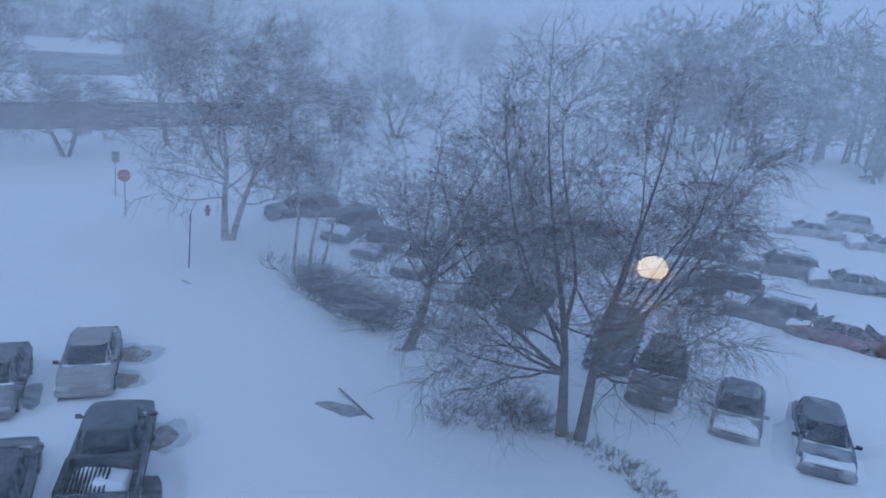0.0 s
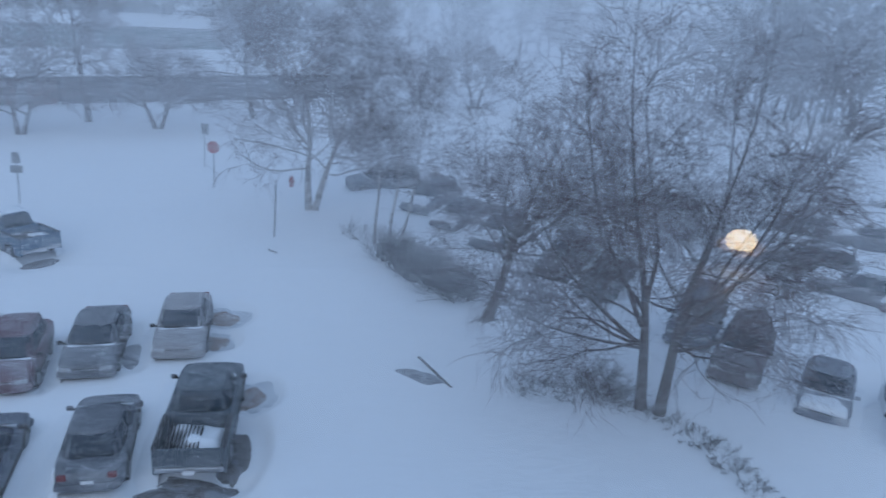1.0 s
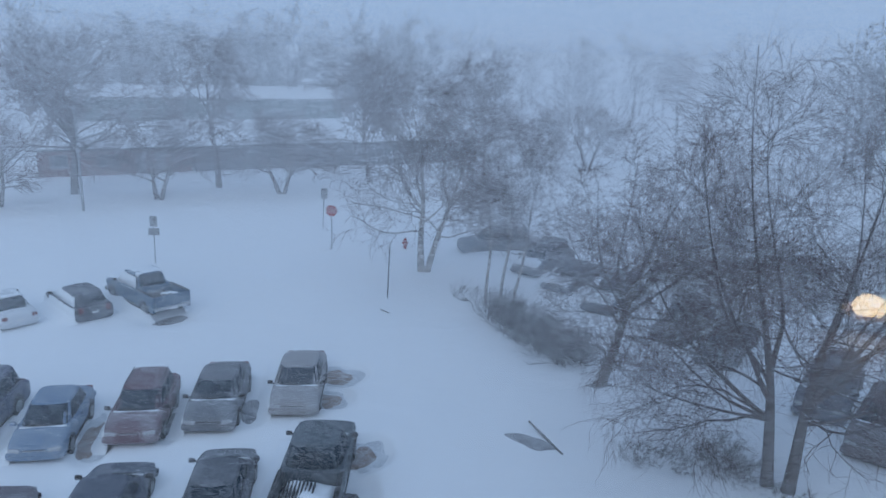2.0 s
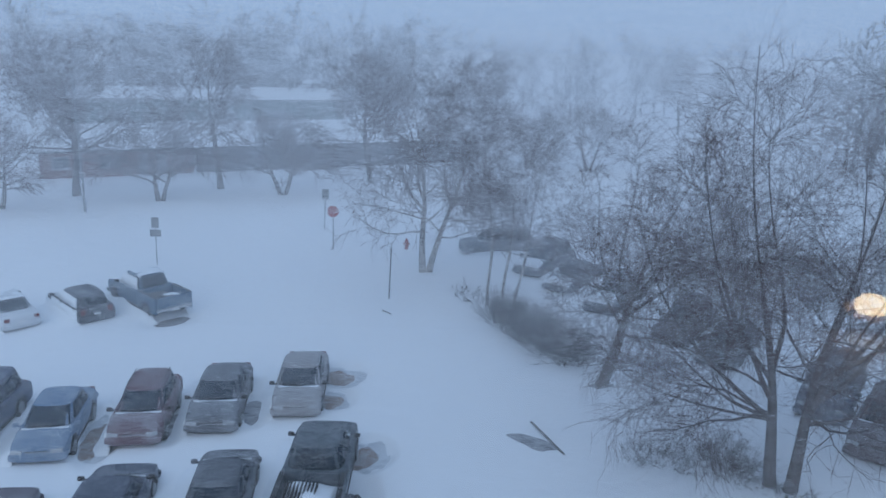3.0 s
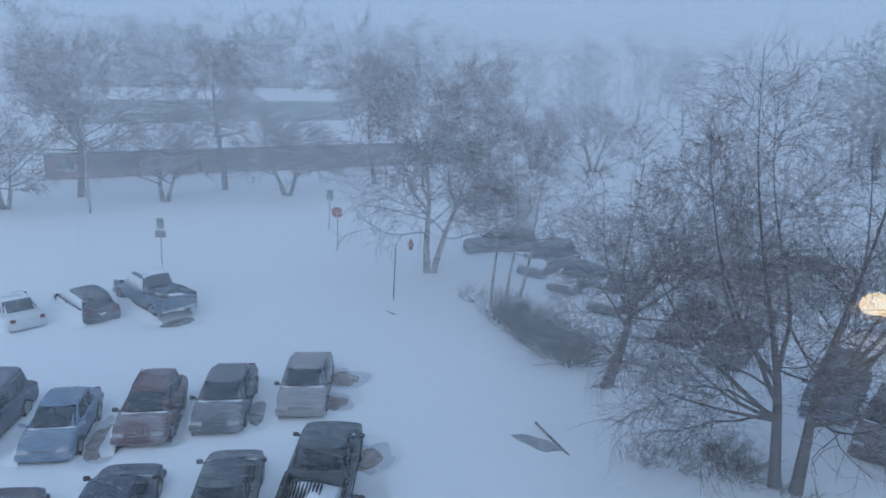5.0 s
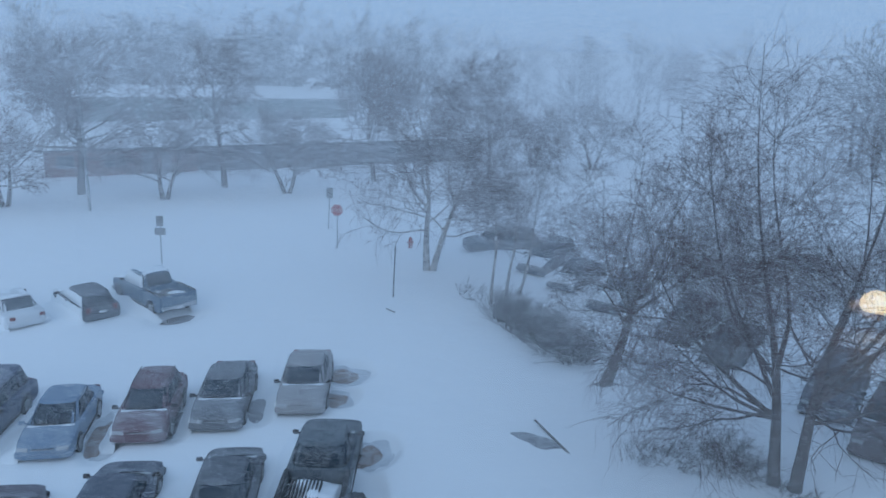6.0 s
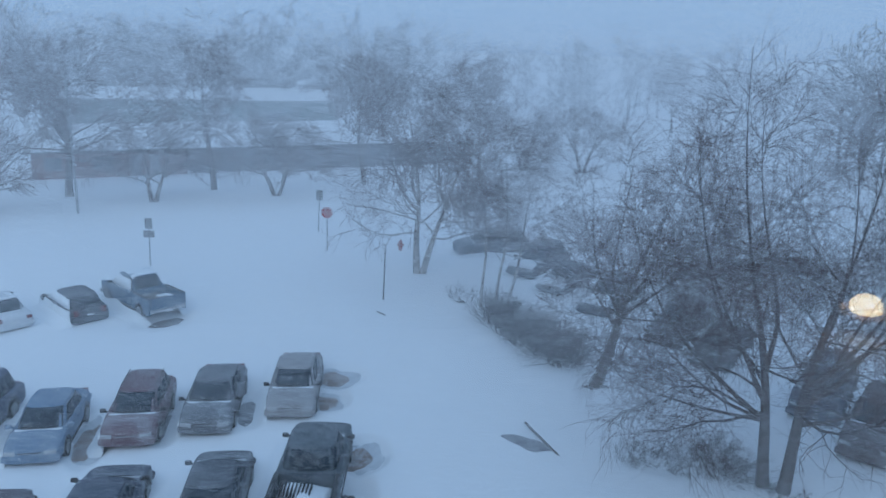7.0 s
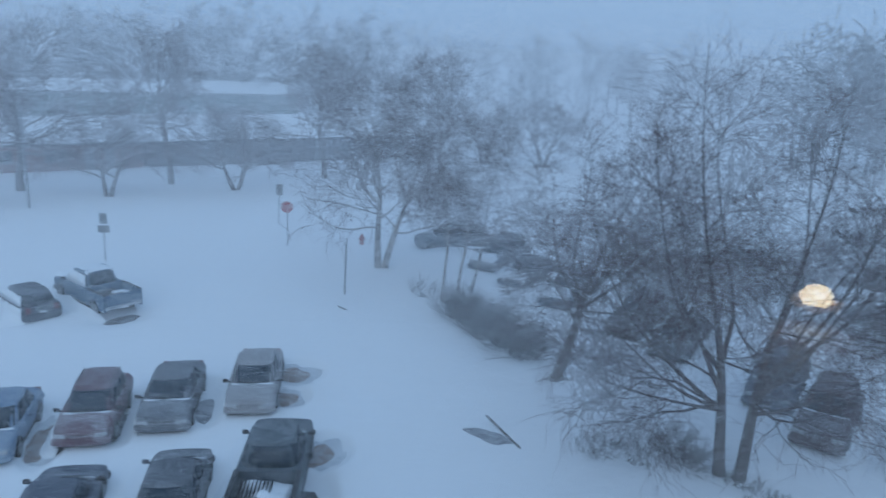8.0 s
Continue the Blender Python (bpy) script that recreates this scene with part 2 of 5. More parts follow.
STYLES = {
    # length, width, height, hood, belt, cowl y, roof front y, roof rear y, rear base y, deck height
    "sedan": dict(L=4.75, W=1.80, H=1.43, hood=0.86, belt=0.93, cowl=1.28, rf=0.52, rr=-0.95, rb=-1.62, deck=0.94),
    "compact": dict(L=4.35, W=1.72, H=1.45, hood=0.88, belt=0.94, cowl=1.20, rf=0.42, rr=-1.05, rb=-1.60, deck=0.95),
    "suv": dict(L=4.60, W=1.82, H=1.70, hood=1.02, belt=1.06, cowl=0.90, rf=0.30, rr=-2.00, rb=-2.22, deck=1.00),
    "minivan": dict(L=4.85, W=1.90, H=1.74, hood=1.00, belt=1.06, cowl=1.35, rf=0.55, rr=-2.10, rb=-2.33, deck=1.00),
    "wagon": dict(L=4.25, W=1.78, H=1.48, hood=0.90, belt=0.97, cowl=1.15, rf=0.30, rr=-1.60, rb=-1.95, deck=0.95),
    "pickup": dict(L=5.40, W=1.92, H=1.80, hood=1.08, belt=1.14, cowl=1.42, rf=0.90, rr=-0.58, rb=-0.86, deck=1.0),
}


def build_car(kind, name, colour, label, x, y, heading, z=-0.14, roof_snow=0.0, hood_snow=0.0, rack=False, group="", plaster=0, high_plaster=False):
    s = STYLES[kind]
    L, W, H, w = s["L"], s["W"], s["H"], s["W"] / 2
    car = empty(name, pose(x, y, z + snow_height(x, y) * 0.3, 0, 0, heading), label, "pickup truck" if kind == "pickup" else "car",
                group)
    zf, zr, body_end = s["hood"], s["deck"], -L / 2
    if kind == "pickup":
        body_end = s["rb"] - 0.06
    # body
    st = [(L / 2 + 0.03, 0.62 * w, 0.36, zf - 0.32, zf - 0.28), (L / 2 - 0.03, 0.82 * w, 0.30, zf - 0.24, zf - 0.19), (L / 2 - 0.13, 0.93 * w, 0.25, zf - 0.16, zf - 0.11),
          (L / 2 - 0.38, 0.985 * w, 0.22, zf - 0.09, zf - 0.03), (s["cowl"] + 0.25, w, 0.22, zf - 0.03, zf + 0.03),
          (s["cowl"], w, 0.22, s["belt"] - 0.04, s["belt"])]
    if kind == "pickup":
        st += [(0.0, w, 0.30, s["belt"], s["belt"] + 0.01), (body_end, w, 0.36, s["belt"], s["belt"] + 0.01)]
    else:
        st += [(-0.3, w, 0.22, s["belt"], s["belt"] + 0.02), (s["rb"], w, 0.23, zr - 0.06, zr)]
        if s["rb"] > -L / 2 + 0.35:
            st += [(-L / 2 + 0.40, 0.96 * w, 0.25, zr - 0.06, zr)]
        st += [(-L / 2 + 0.10, 0.88 * w, 0.30, zr - 0.14, zr - 0.06), (-L / 2, 0.70 * w, 0.38, zr - 0.26, zr - 0.20)]
    part("body", loft(smoothed([half_section(*q) for q in st])), colour, car, smooth=True)
    # cabin
    zb = s["belt"] - 0.02
    wb, wt = 0.90 * w, 0.73 * w
    y1b, y1t, y0t, y0b = s["cowl"], s["rf"], s["rr"], s["rb"]
    zt = H - 0.06

    def cab(v):
        return wb + (wt - wb) * v, y0b + (y0t - y0b) * v, y1b + (y1t - y1b) * v, zb + (zt - zb) * v

    rings = [cabin_ring(x_, p_, q_, z_) for x_, p_, q_, z_ in map(cab, (0, 0.35, 0.7, 0.94))]
    rings += [cabin_ring(wt - 0.02, y0t + 0.03, y1t - 0.04, H - 0.03), cabin_ring(wt - 0.10, y0t + 0.14, y1t - 0.16, H - 0.004), cabin_ring(wt - 0.36, y0t + 0.40, y1t - 0.42, H + 0.012)]
    part("cabin", loft(smoothed(rings, 2, 1)), colour, car, smooth=True)

    def ahead(u, v, lift):
        x_, p_, q_, z_ = cab(v)
        return u * x_, (p_ + q_) / 2 + (q_ - p_) / 2 * bowed(u) + lift, z_ + lift * 0.6

    def astern(u, v, lift):
        x_, p_, q_, z_ = cab(v)
        return u * x_, (p_ + q_) / 2 - (q_ - p_) / 2 * bowed(u) - lift, z_ + lift * 0.6

    part("windshield", glass_sheet(ahead, -0.90, 0.90, 0.05, 0.97), GLASS, car, "dark windshield glass", smooth=True)
    lo = 0.06 if kind in ("sedan", "compact", "pickup") else 0.20
    part("rear_window", glass_sheet(astern, -0.90, 0.90, lo, 0.96), GLASS, car, "dark rear window glass", smooth=True)
    cuts = {"pickup": ((0.12, 0.58), (0.63, 0.93)), "sedan": ((0.17, 0.50), (0.54, 0.86)), "compact": ((0.17, 0.50), (0.54, 0.86)),
            "wagon": ((0.12, 0.40), (0.44, 0.68), (0.72, 0.95)), "suv": ((0.12, 0.40), (0.44, 0.68), (0.72, 0.95)), "minivan": ((0.14, 0.38), (0.41, 0.66), (0.69, 0.94))}[kind]
    for side in (1, -1):
        def beside(u, v, lift, side=side):
            x_, p_, q_, z_ = cab(v)
            return side * (x_ * bowed(1 - 2 * u) + lift), q_ + (p_ - q_) * u, z_ + lift * 0.3

        for u0, u1 in cuts:
            part("side_window", glass_sheet(beside, u0, u1, 0.08, 0.92, 4, 2), GLASS, car, smooth=True)
        bm = box(bmesh.new(), side * (w + 0.085), y1b - 0.22, s["belt"] + 0.07, 0.19, 0.09, 0.13, bevel=0.03)
        box(bm, side * (w - 0.01), y1b - 0.22, s["belt"] + 0.03, 0.12, 0.05, 0.05)
        part("wing_mirror", bm, TRIM if kind != "compact" else colour, car)
        for u in (cuts[0][1], cuts[1][1]):
            yy = y1b + (y0b - y1b) * u + 0.10
            part("door_handle", boxed(side * (w + 0.005), yy, s["belt"] - 0.16, 0.03, 0.16, 0.035, bevel=0.01), TRIM, car)
        part("sill_trim", boxed(side * (w * 0.985), 0.0, 0.30, 0.03, L * 0.50, 0.10, bevel=0.01), TRIM, car)
        part("headlight", boxed(side * 0.68 * w, L / 2 - 0.07, zf - 0.24, 0.42 * w, 0.14, 0.13, bevel=0.035,
                                rot=Matrix.Rotation(radians(-side * 14), 4, "Z")), LENS, car, "clear headlight lens")
        r = 0.37 if kind in ("pickup", "suv") else 0.32
        for yy in (L / 2 - 0.92, -L / 2 + 0.98):
            wheel_on(car, side * (w - 0.08), yy, r, side)
        part("tail_light", boxed(side * 0.70 * w, -L / 2 + (0.03 if kind == "pickup" else 0.05), zr - 0.16 if kind != "pickup" else 0.86,
                                 0.26 * w, 0.10, 0.16 if kind in ("sedan", "compact", "pickup") else 0.30, bevel=0.03), REDLENS, car, "red tail light")
    part("grille", boxed(0, L / 2 - 0.02, zf - 0.27, 0.80 * w, 0.07, 0.12, bevel=0.02), TRIM, car)
    bm = bmesh.new()
    for q in range(3):
        box(bm, 0, L / 2 + 0.022, zf - 0.31 + q * 0.035, 0.76 * w, 0.012, 0.010)
    part("grille_insert", bm, CHROME, car)
    part("front_bumper", loft([[(fx * w, L / 2 - 0.16 - 0.10 * fx ** 4 + oy, oz) for fx in [q / 6 - 1 for q in range(13)]] for oy, oz in ((0.0, 0.33), (0.20, 0.35), (0.21, 0.47), (0.15, 0.52), (0.0, 0.52))], close=False, caps=False), colour if kind != "pickup" else CHROME, car)
    part("rear_bumper", boxed(0, -L / 2 + (-0.01 if kind == "pickup" else 0.05), 0.54, 1.86 * w, 0.16 if kind == "pickup" else 0.20, 0.16, bevel=0.04),
         colour if kind != "pickup" else CHROME, car)
    part("number_plate", boxed(0, -L / 2 - (0.16 if kind == "pickup" else 0.03), 0.52 if kind == "pickup" else zr - 0.32, 0.30, 0.015, 0.14), SIGNWHITE, car,
         "pale plain rear plate")
    for side in (1, -1):
        bm = bmesh.new()
        slab(bm, [(side * 0.1 - 0.02, y1b - 0.02, zb + 0.05), (side * 0.1 + 0.52, y1b - 0.08, zb + 0.09), (side * 0.1 + 0.52, y1b - 0.10, zb + 0.11),
                  (side * 0.1 - 0.02, y1b - 0.04, zb + 0.07)], 0.008)
        part("wiper", bm, TRIM, car)
    if kind == "pickup":
        b0, b1 = body_end - 0.05, -L / 2
        mid, long = (b0 + b1) / 2, b0 - b1
        part("bed_floor", boxed(0, mid, 0.60, 2 * w - 0.14, long, 0.10), colour, car)
        for side in (1, -1):
            bm = box(bmesh.new(), side * (w - 0.07), mid, 0.76, 0.14, long, 0.80, bevel=0.035)
            part("bed_side", bm, colour, car, smooth=False)
            part("bed_rail", boxed(side * (w - 0.07), mid, 1.17, 0.15, long, 0.025, bevel=0.008), TRIM, car)
        part("bed_front_wall", boxed(0, b0 - 0.03, 0.86, 2 * w - 0.28, 0.06, 0.58, bevel=0.012), colour, car)
        bm = box(bmesh.new(), 0, b1 - 0.005, 0.88, 2 * w - 0.30, 0.08, 0.56, bevel=0.02)
        box(bm, 0, b1 - 0.05, 0.98, 0.26, 0.03, 0.07, bevel=0.01)
        part("tailgate", bm, colour, car)
        for q in range(9):
            part("bed_rib", boxed(-0.66 + q * 0.105, mid - 0.12, 0.95, 0.05, long - 0.45, 0.20, bevel=0.008), TRIM, car)
        bm = heap(0.0, mid - 0.02, 0.66, w - 0.15, long * 0.49, 0.42, 5)
        part("bed_snow", bm, CRUST, car, "wind-packed snow in the truck bed", smooth=True)
    rings = []
    for q in range(13):
        u = -1 + q / 6
        k = 0.004 + 0.012 * noise.noise((u * 3 + x, y, 2.0)) * (1 if abs(u) < 0.99 else 0)
        yy = y1b + 0.02 - 0.05 * u * u
        rings.append([(u * wb * 0.93, yy + 0.03, zb + 0.02), (u * wb * 0.93, yy + 0.01, zb + 0.02 + k), (u * wb * 0.93, yy - 0.05, zb + 0.05 + k), (u * wb * 0.93, yy - 0.05, zb)])
    part("cowl_snow", loft(rings), CRUST, car, "thin ridge of snow under the windshield", smooth=True)
    if plaster:
        sd = plaster
        lower = [] if high_plaster == 2 else [[(sd * (w + 0.02), yy, 0.20), (sd * (w + 0.035), yy, 0.50), (sd * (w + 0.02), yy, (s["belt"] - 0.10 if yy < s["cowl"] else zf - 0.22) - 0.10 * (noise.noise((yy * 2.1 + x, y, 3.0)) > 0.1)),
                  (sd * (w - 0.06), yy, (s["belt"] - 0.06) if yy < s["cowl"] else zf - 0.18), (sd * (w - 0.10), yy, 0.20)] for yy in [(-0.46 + 0.92 * q / 24) * L for q in range(25)]]
        if lower:
            part("snow_plaster", loft(lower), CRUST, car, "snow plastered on the windward side", smooth=True)
        if high_plaster:
            upper = []
            for q in range(15):
                f = 0.06 + 0.88 * q / 14
                yb, yt = y1b + (y0b - y1b) * f, y1t + (y0t - y1t) * f
                v = 0.90 + 0.12 * noise.noise((f * 5 + x, y, 1.0))
                upper.append([(sd * (wb + 0.035), yb, zb), (sd * (wb + (wt - wb) * v + 0.035), yb + (yt - yb) * v, zb + (zt - zb) * v),
                              (sd * (wb + (wt - wb) * v - 0.02), yb + (yt - yb) * v, zb + (zt - zb) * v), (sd * (wb - 0.02), yb, zb)])
            part("snow_plaster", loft(upper), CRUST, car, "snow plastered over the side windows", smooth=True)
    if rack:
        for side in (1, -1):
            part("roof_rail", cylinder((side * (wt - 0.06), y0t + 0.2, H + 0.05), (side * (wt - 0.06), y1t - 0.3, H + 0.05), 0.018, sides=8), TRIM, car)
    if roof_snow > 0:
        part("roof_snow", heap(0, (y0t + y1t) / 2, H - 0.02, wt - 0.05, (y1t - y0t) / 2 - 0.04, roof_snow, 7), CRUST, car,
             "snow cap on the roof", smooth=True)
    if hood_snow > 0:
        part("hood_snow", heap(0, (s["cowl"] + L / 2) / 2, zf - 0.06, w * 0.86, (L / 2 - s["cowl"]) / 2 - 0.02, hood_snow, 9), CRUST, car,
             "snow drifted over the hood", smooth=True)
    return car


def heap(cx, cy, z, rx, ry, h, seed, n=14):
    """A low uneven mound of snow over a rounded rectangle."""
    bm = bmesh.new()
    rows = []
    for i in range(n + 1):
        row = []
        for j in range(n + 1):
            u, v = 2 * i / n - 1, 2 * j / n - 1
            e = max(0.0, 1 - abs(u) ** 4) * max(0.0, 1 - abs(v) ** 4)
            k = noise.noise((cx + u * rx * 1.9 + seed, cy + v * ry * 1.9, seed * 1.7))
            row.append(bm.verts.new((cx + rx * u, cy + ry * v, z + h * (e ** 0.5) * (0.75 + 0.45 * k))))
        rows.append(row)
    for i in range(n):
        for j in range(n):
            bm.faces.new((rows[i][j], rows[i + 1][j], rows[i + 1][j + 1], rows[i][j + 1]))
    ring = [rows[0][j] for j in range(n + 1)] + [rows[i][n] for i in range(1, n + 1)] + [rows[n][j] for j in range(n - 1, -1, -1)] + \
           [rows[i][0] for i in range(n - 1, 0, -1)]
    low = [bm.verts.new((v.co.x, v.co.y, z - 0.12)) for v in ring]
    for i in range(len(ring)):
        j = (i + 1) % len(ring)
        bm.faces.new((ring[i], low[i], low[j], ring[j]))
    bm.faces.new(low)
    return bm


def side_drift(x, y, heading, length, half_width, height, reach, side, seed):
    """Snow packed against one flank of a car: a wedge that runs out onto the lot."""
    m = pose(x, y, 0, 0, 0, heading)
    verts, faces = [], []
    nu, nv = 26, 10
    for i in range(nu + 1):
        u = -1 + 2 * i / nu
        end = max(0.0, 1 - abs(u) ** 5)
        for j in range(nv + 1):
            v = j / nv
            kk = noise.noise((u * 2.5 + seed, v * 2.0, seed * 0.7))
            h = height * end * (1 - v) ** 1.7 * (0.85 + 0.35 * kk)
            p = m @ Vector((side * (half_width - 0.10 + v * reach * (0.8 + 0.2 * end + 0.1 * kk)), u * length / 2, 0))
            verts.append((p.x, p.y, snow_height(p.x, p.y) + h - (0.03 if v > 0.97 or end < 0.02 else 0) + 0.004))
    for i in range(nu):
        for j in range(nv):
            a = i * (nv + 1) + j
            faces.append((a, a + 1, a + nv + 2, a + nv + 1))
    ob = mesh_object("snow_drift", verts, faces, CRUST)
    return tagged(ob, "wind-packed snow drift against the side of a car", "snow drift", kind="stuff")


def bare_patch(x, y, rx, ry, turn, material, seed, label, lift=0.028):
    """A patch of lot swept bare by the wind, with a ragged edge."""
    bm = bmesh.new()
    rings, n = 5, 64
    ca, sa = math.cos(radians(turn)), math.sin(radians(turn))
    rows = []
    for k in range(1, rings + 1):
        row = []
        for i in range(n):
            a = math.tau * i / n
            rr = k / rings * (1 + 0.30 * noise.noise((math.cos(a) * 1.3 + seed, math.sin(a) * 1.3, seed * 0.37)) + 0.12 * noise.noise((math.cos(a) * 3 + seed, math.sin(a) * 3, 1.0)) + 0.05 * k / rings * noise.noise((math.cos(a) * 11 + seed, math.sin(a) * 11, 2.0)))
            px, py = rx * rr * math.cos(a), ry * rr * math.sin(a)
            wx, wy = x + px * ca - py * sa, y + px * sa + py * ca
            row.append(bm.verts.new((wx, wy, snow_height(wx, wy) + (lift if k < rings else -0.03))))
        rows.append(row)
    mid = bm.verts.new((x, y, snow_height(x, y) + lift))
    for i in range(n):
        j = (i + 1) % n
        bm.faces.new((mid, rows[0][i], rows[0][j]))
        for a, b in zip(rows, rows[1:]):
            bm.faces.new((a[i], b[i], b[j], a[j]))
    return tagged(part("bare_patch", bm, material, smooth=True), label, "bare ground", kind="structure")


# ---- trees ----
def unit(a):
    return a / np.maximum(np.linalg.norm(a, axis=-1, keepdims=True), 1e-9)


def sprout(rng, P, R, count, t0, t1, angle, length, n, bend, wobble, thin=0.5, tip=0.35, shape=None, rmin=0.004, prune=0.0):
    """Shoots that leave the polylines P (M, k, 3) of radii R (M, k): count each, between t0 and t1 of their length."""
    M, k, _ = P.shape
    idx = np.repeat(np.arange(M), count)
    N = len(idx)
    t = t0 + (t1 - t0) * (np.tile((np.arange(count) + 0.5) / count, M) + rng.uniform(-0.5, 0.5, N) / count)
    f = np.clip(t, 0, 0.999) * (k - 1)
    i = f.astype(int)
    w = (f - i)[:, None]
    start = P[idx, i] * (1 - w) + P[idx, i + 1] * w
    tang = unit(P[idx, i + 1] - P[idx, i])
    r0 = np.maximum((R[idx, i] * (1 - w[:, 0]) + R[idx, i + 1] * w[:, 0]) * thin, rmin)
    perp = unit(np.cross(tang, unit(rng.normal(size=(N, 3)))))
    lean = angle(t) if callable(angle) else np.full(N, float(angle))
    a = np.radians(lean + rng.normal(0, 0.2, N) * lean)[:, None]
    d = unit(np.cos(a) * tang + np.sin(a) * perp)
    plen = np.linalg.norm(P[:, 1:] - P[:, :-1], axis=2).sum(1)[idx]
    ln = length * rng.uniform(0.6, 1.25, N) if length > 0 else -length * plen * rng.uniform(0.6, 1.25, N)
    if shape is not None:
        ln = ln * shape(t)
    if prune > 0:
        keep = rng.uniform(size=N) < plen / np.quantile(plen, prune)
        start, d, ln, r0 = start[keep], d[keep], ln[keep], r0[keep]
        N = len(ln)
    bend = np.asarray(bend, float)
    pts = [start]
    for _ in range(n - 1):
        pts.append(pts[-1] + d * (ln / (n - 1))[:, None])
        d = unit(d + bend + rng.normal(size=(N, 3)) * wobble)
    rad = r0[:, None] * np.linspace(1, tip, n)[None, :]
    return np.stack(pts, 1), rad


def tubes(P, R, sides):
    """Vertices and quads of tubes along the polylines."""
    M, n, _ = P.shape
    T = np.empty_like(P)
    T[:, 1:-1] = P[:, 2:] - P[:, :-2] if n > 2 else T[:, 1:-1]
    T[:, 0], T[:, -1] = P[:, 1] - P[:, 0], P[:, -1] - P[:, -2]
    T = unit(T)
    ref = np.where(np.abs(T[:, :1, 2:3]) > 0.8, np.array([1.0, 0, 0]), np.array([0, 0, 1.0]))
    U = unit(np.cross(T, np.broadcast_to(ref, T.shape)))
    V = np.cross(T, U)
    a = np.arange(sides) * math.tau / sides
    ring = P[:, :, None, :] + R[:, :, None, None] * (np.cos(a)[None, None, :, None] * U[:, :, None, :] +
                                                    np.sin(a)[None, None, :, None] * V[:, :, None, :])
    base = (np.arange(M) * n * sides)[:, None, None]
    row = (np.arange(n - 1) * sides)[None, :, None]
    s = np.arange(sides)[None, None, :]
    s2 = (np.arange(sides) + 1) % sides
    s2 = s2[None, None, :]
    q = np.stack([base + row + s, base + row + s2, base + row + sides + s2, base + row + sides + s], -1)
    return ring.reshape(-1, 3), q.reshape(-1, 4)


def fast_mesh(name, chunks, material, parent=None, label="", corners=4):
    """One mesh from (vertices, faces) chunks, all faces with the same number of corners."""
    vs, fs, off = [], [], 0
    for v, f in chunks:
        vs.append(v)
        fs.append(f + off)
        off += len(v)
    v, f = np.concatenate(vs), np.concatenate(fs)
    me = bpy.data.meshes.new(name)
    me.vertices.add(len(v))
    me.vertices.foreach_set("co", v.astype(np.float32).ravel())
    me.loops.add(f.size)
    me.loops.foreach_set("vertex_index", f.astype(np.int32).ravel())
    me.polygons.add(len(f))
    me.polygons.foreach_set("loop_start", np.arange(0, f.size, corners, dtype=np.int32))
    me.polygons.foreach_set("use_smooth", np.ones(len(f), dtype=bool))
    me.update(calc_edges=True)
    me.materials.append(material)
    ob = new(name, me)
    if parent is not None:
        ob.parent = parent
    if label:
        tagged(ob, label)
    return ob


def stem_line(rng, base, top, r0, r1, n=12, sway=0.12, arch=0.0, taper=1.25):
    """A stem from base to top; arch: how far it swings outwards before it rises."""
    t = np.linspace(0, 1, n)[:, None]
    p = np.asarray(base, float) * (1 - t) + np.asarray(top, float) * t
    p[:, 2:] -= arch * (p[-1, 2] - p[0, 2]) * t * (1 - t)
    a, b = rng.uniform(0, math.tau, 2)
    p[:, 0] += (sway * 1.6 * (np.sin(t * 5.5 + a) - np.sin(a)) * np.minimum(t * 3, 1))[:, 0]
    p[:, 1] += (sway * 1.6 * (np.sin(t * 4.5 + b) - np.sin(b)) * np.minimum(t * 3, 1))[:, 0]
    r = r1 + (r0 - r1) * (1 - np.linspace(0, 1, n)) ** taper
    r[0] *= 1.18
    return p[None], r[None]


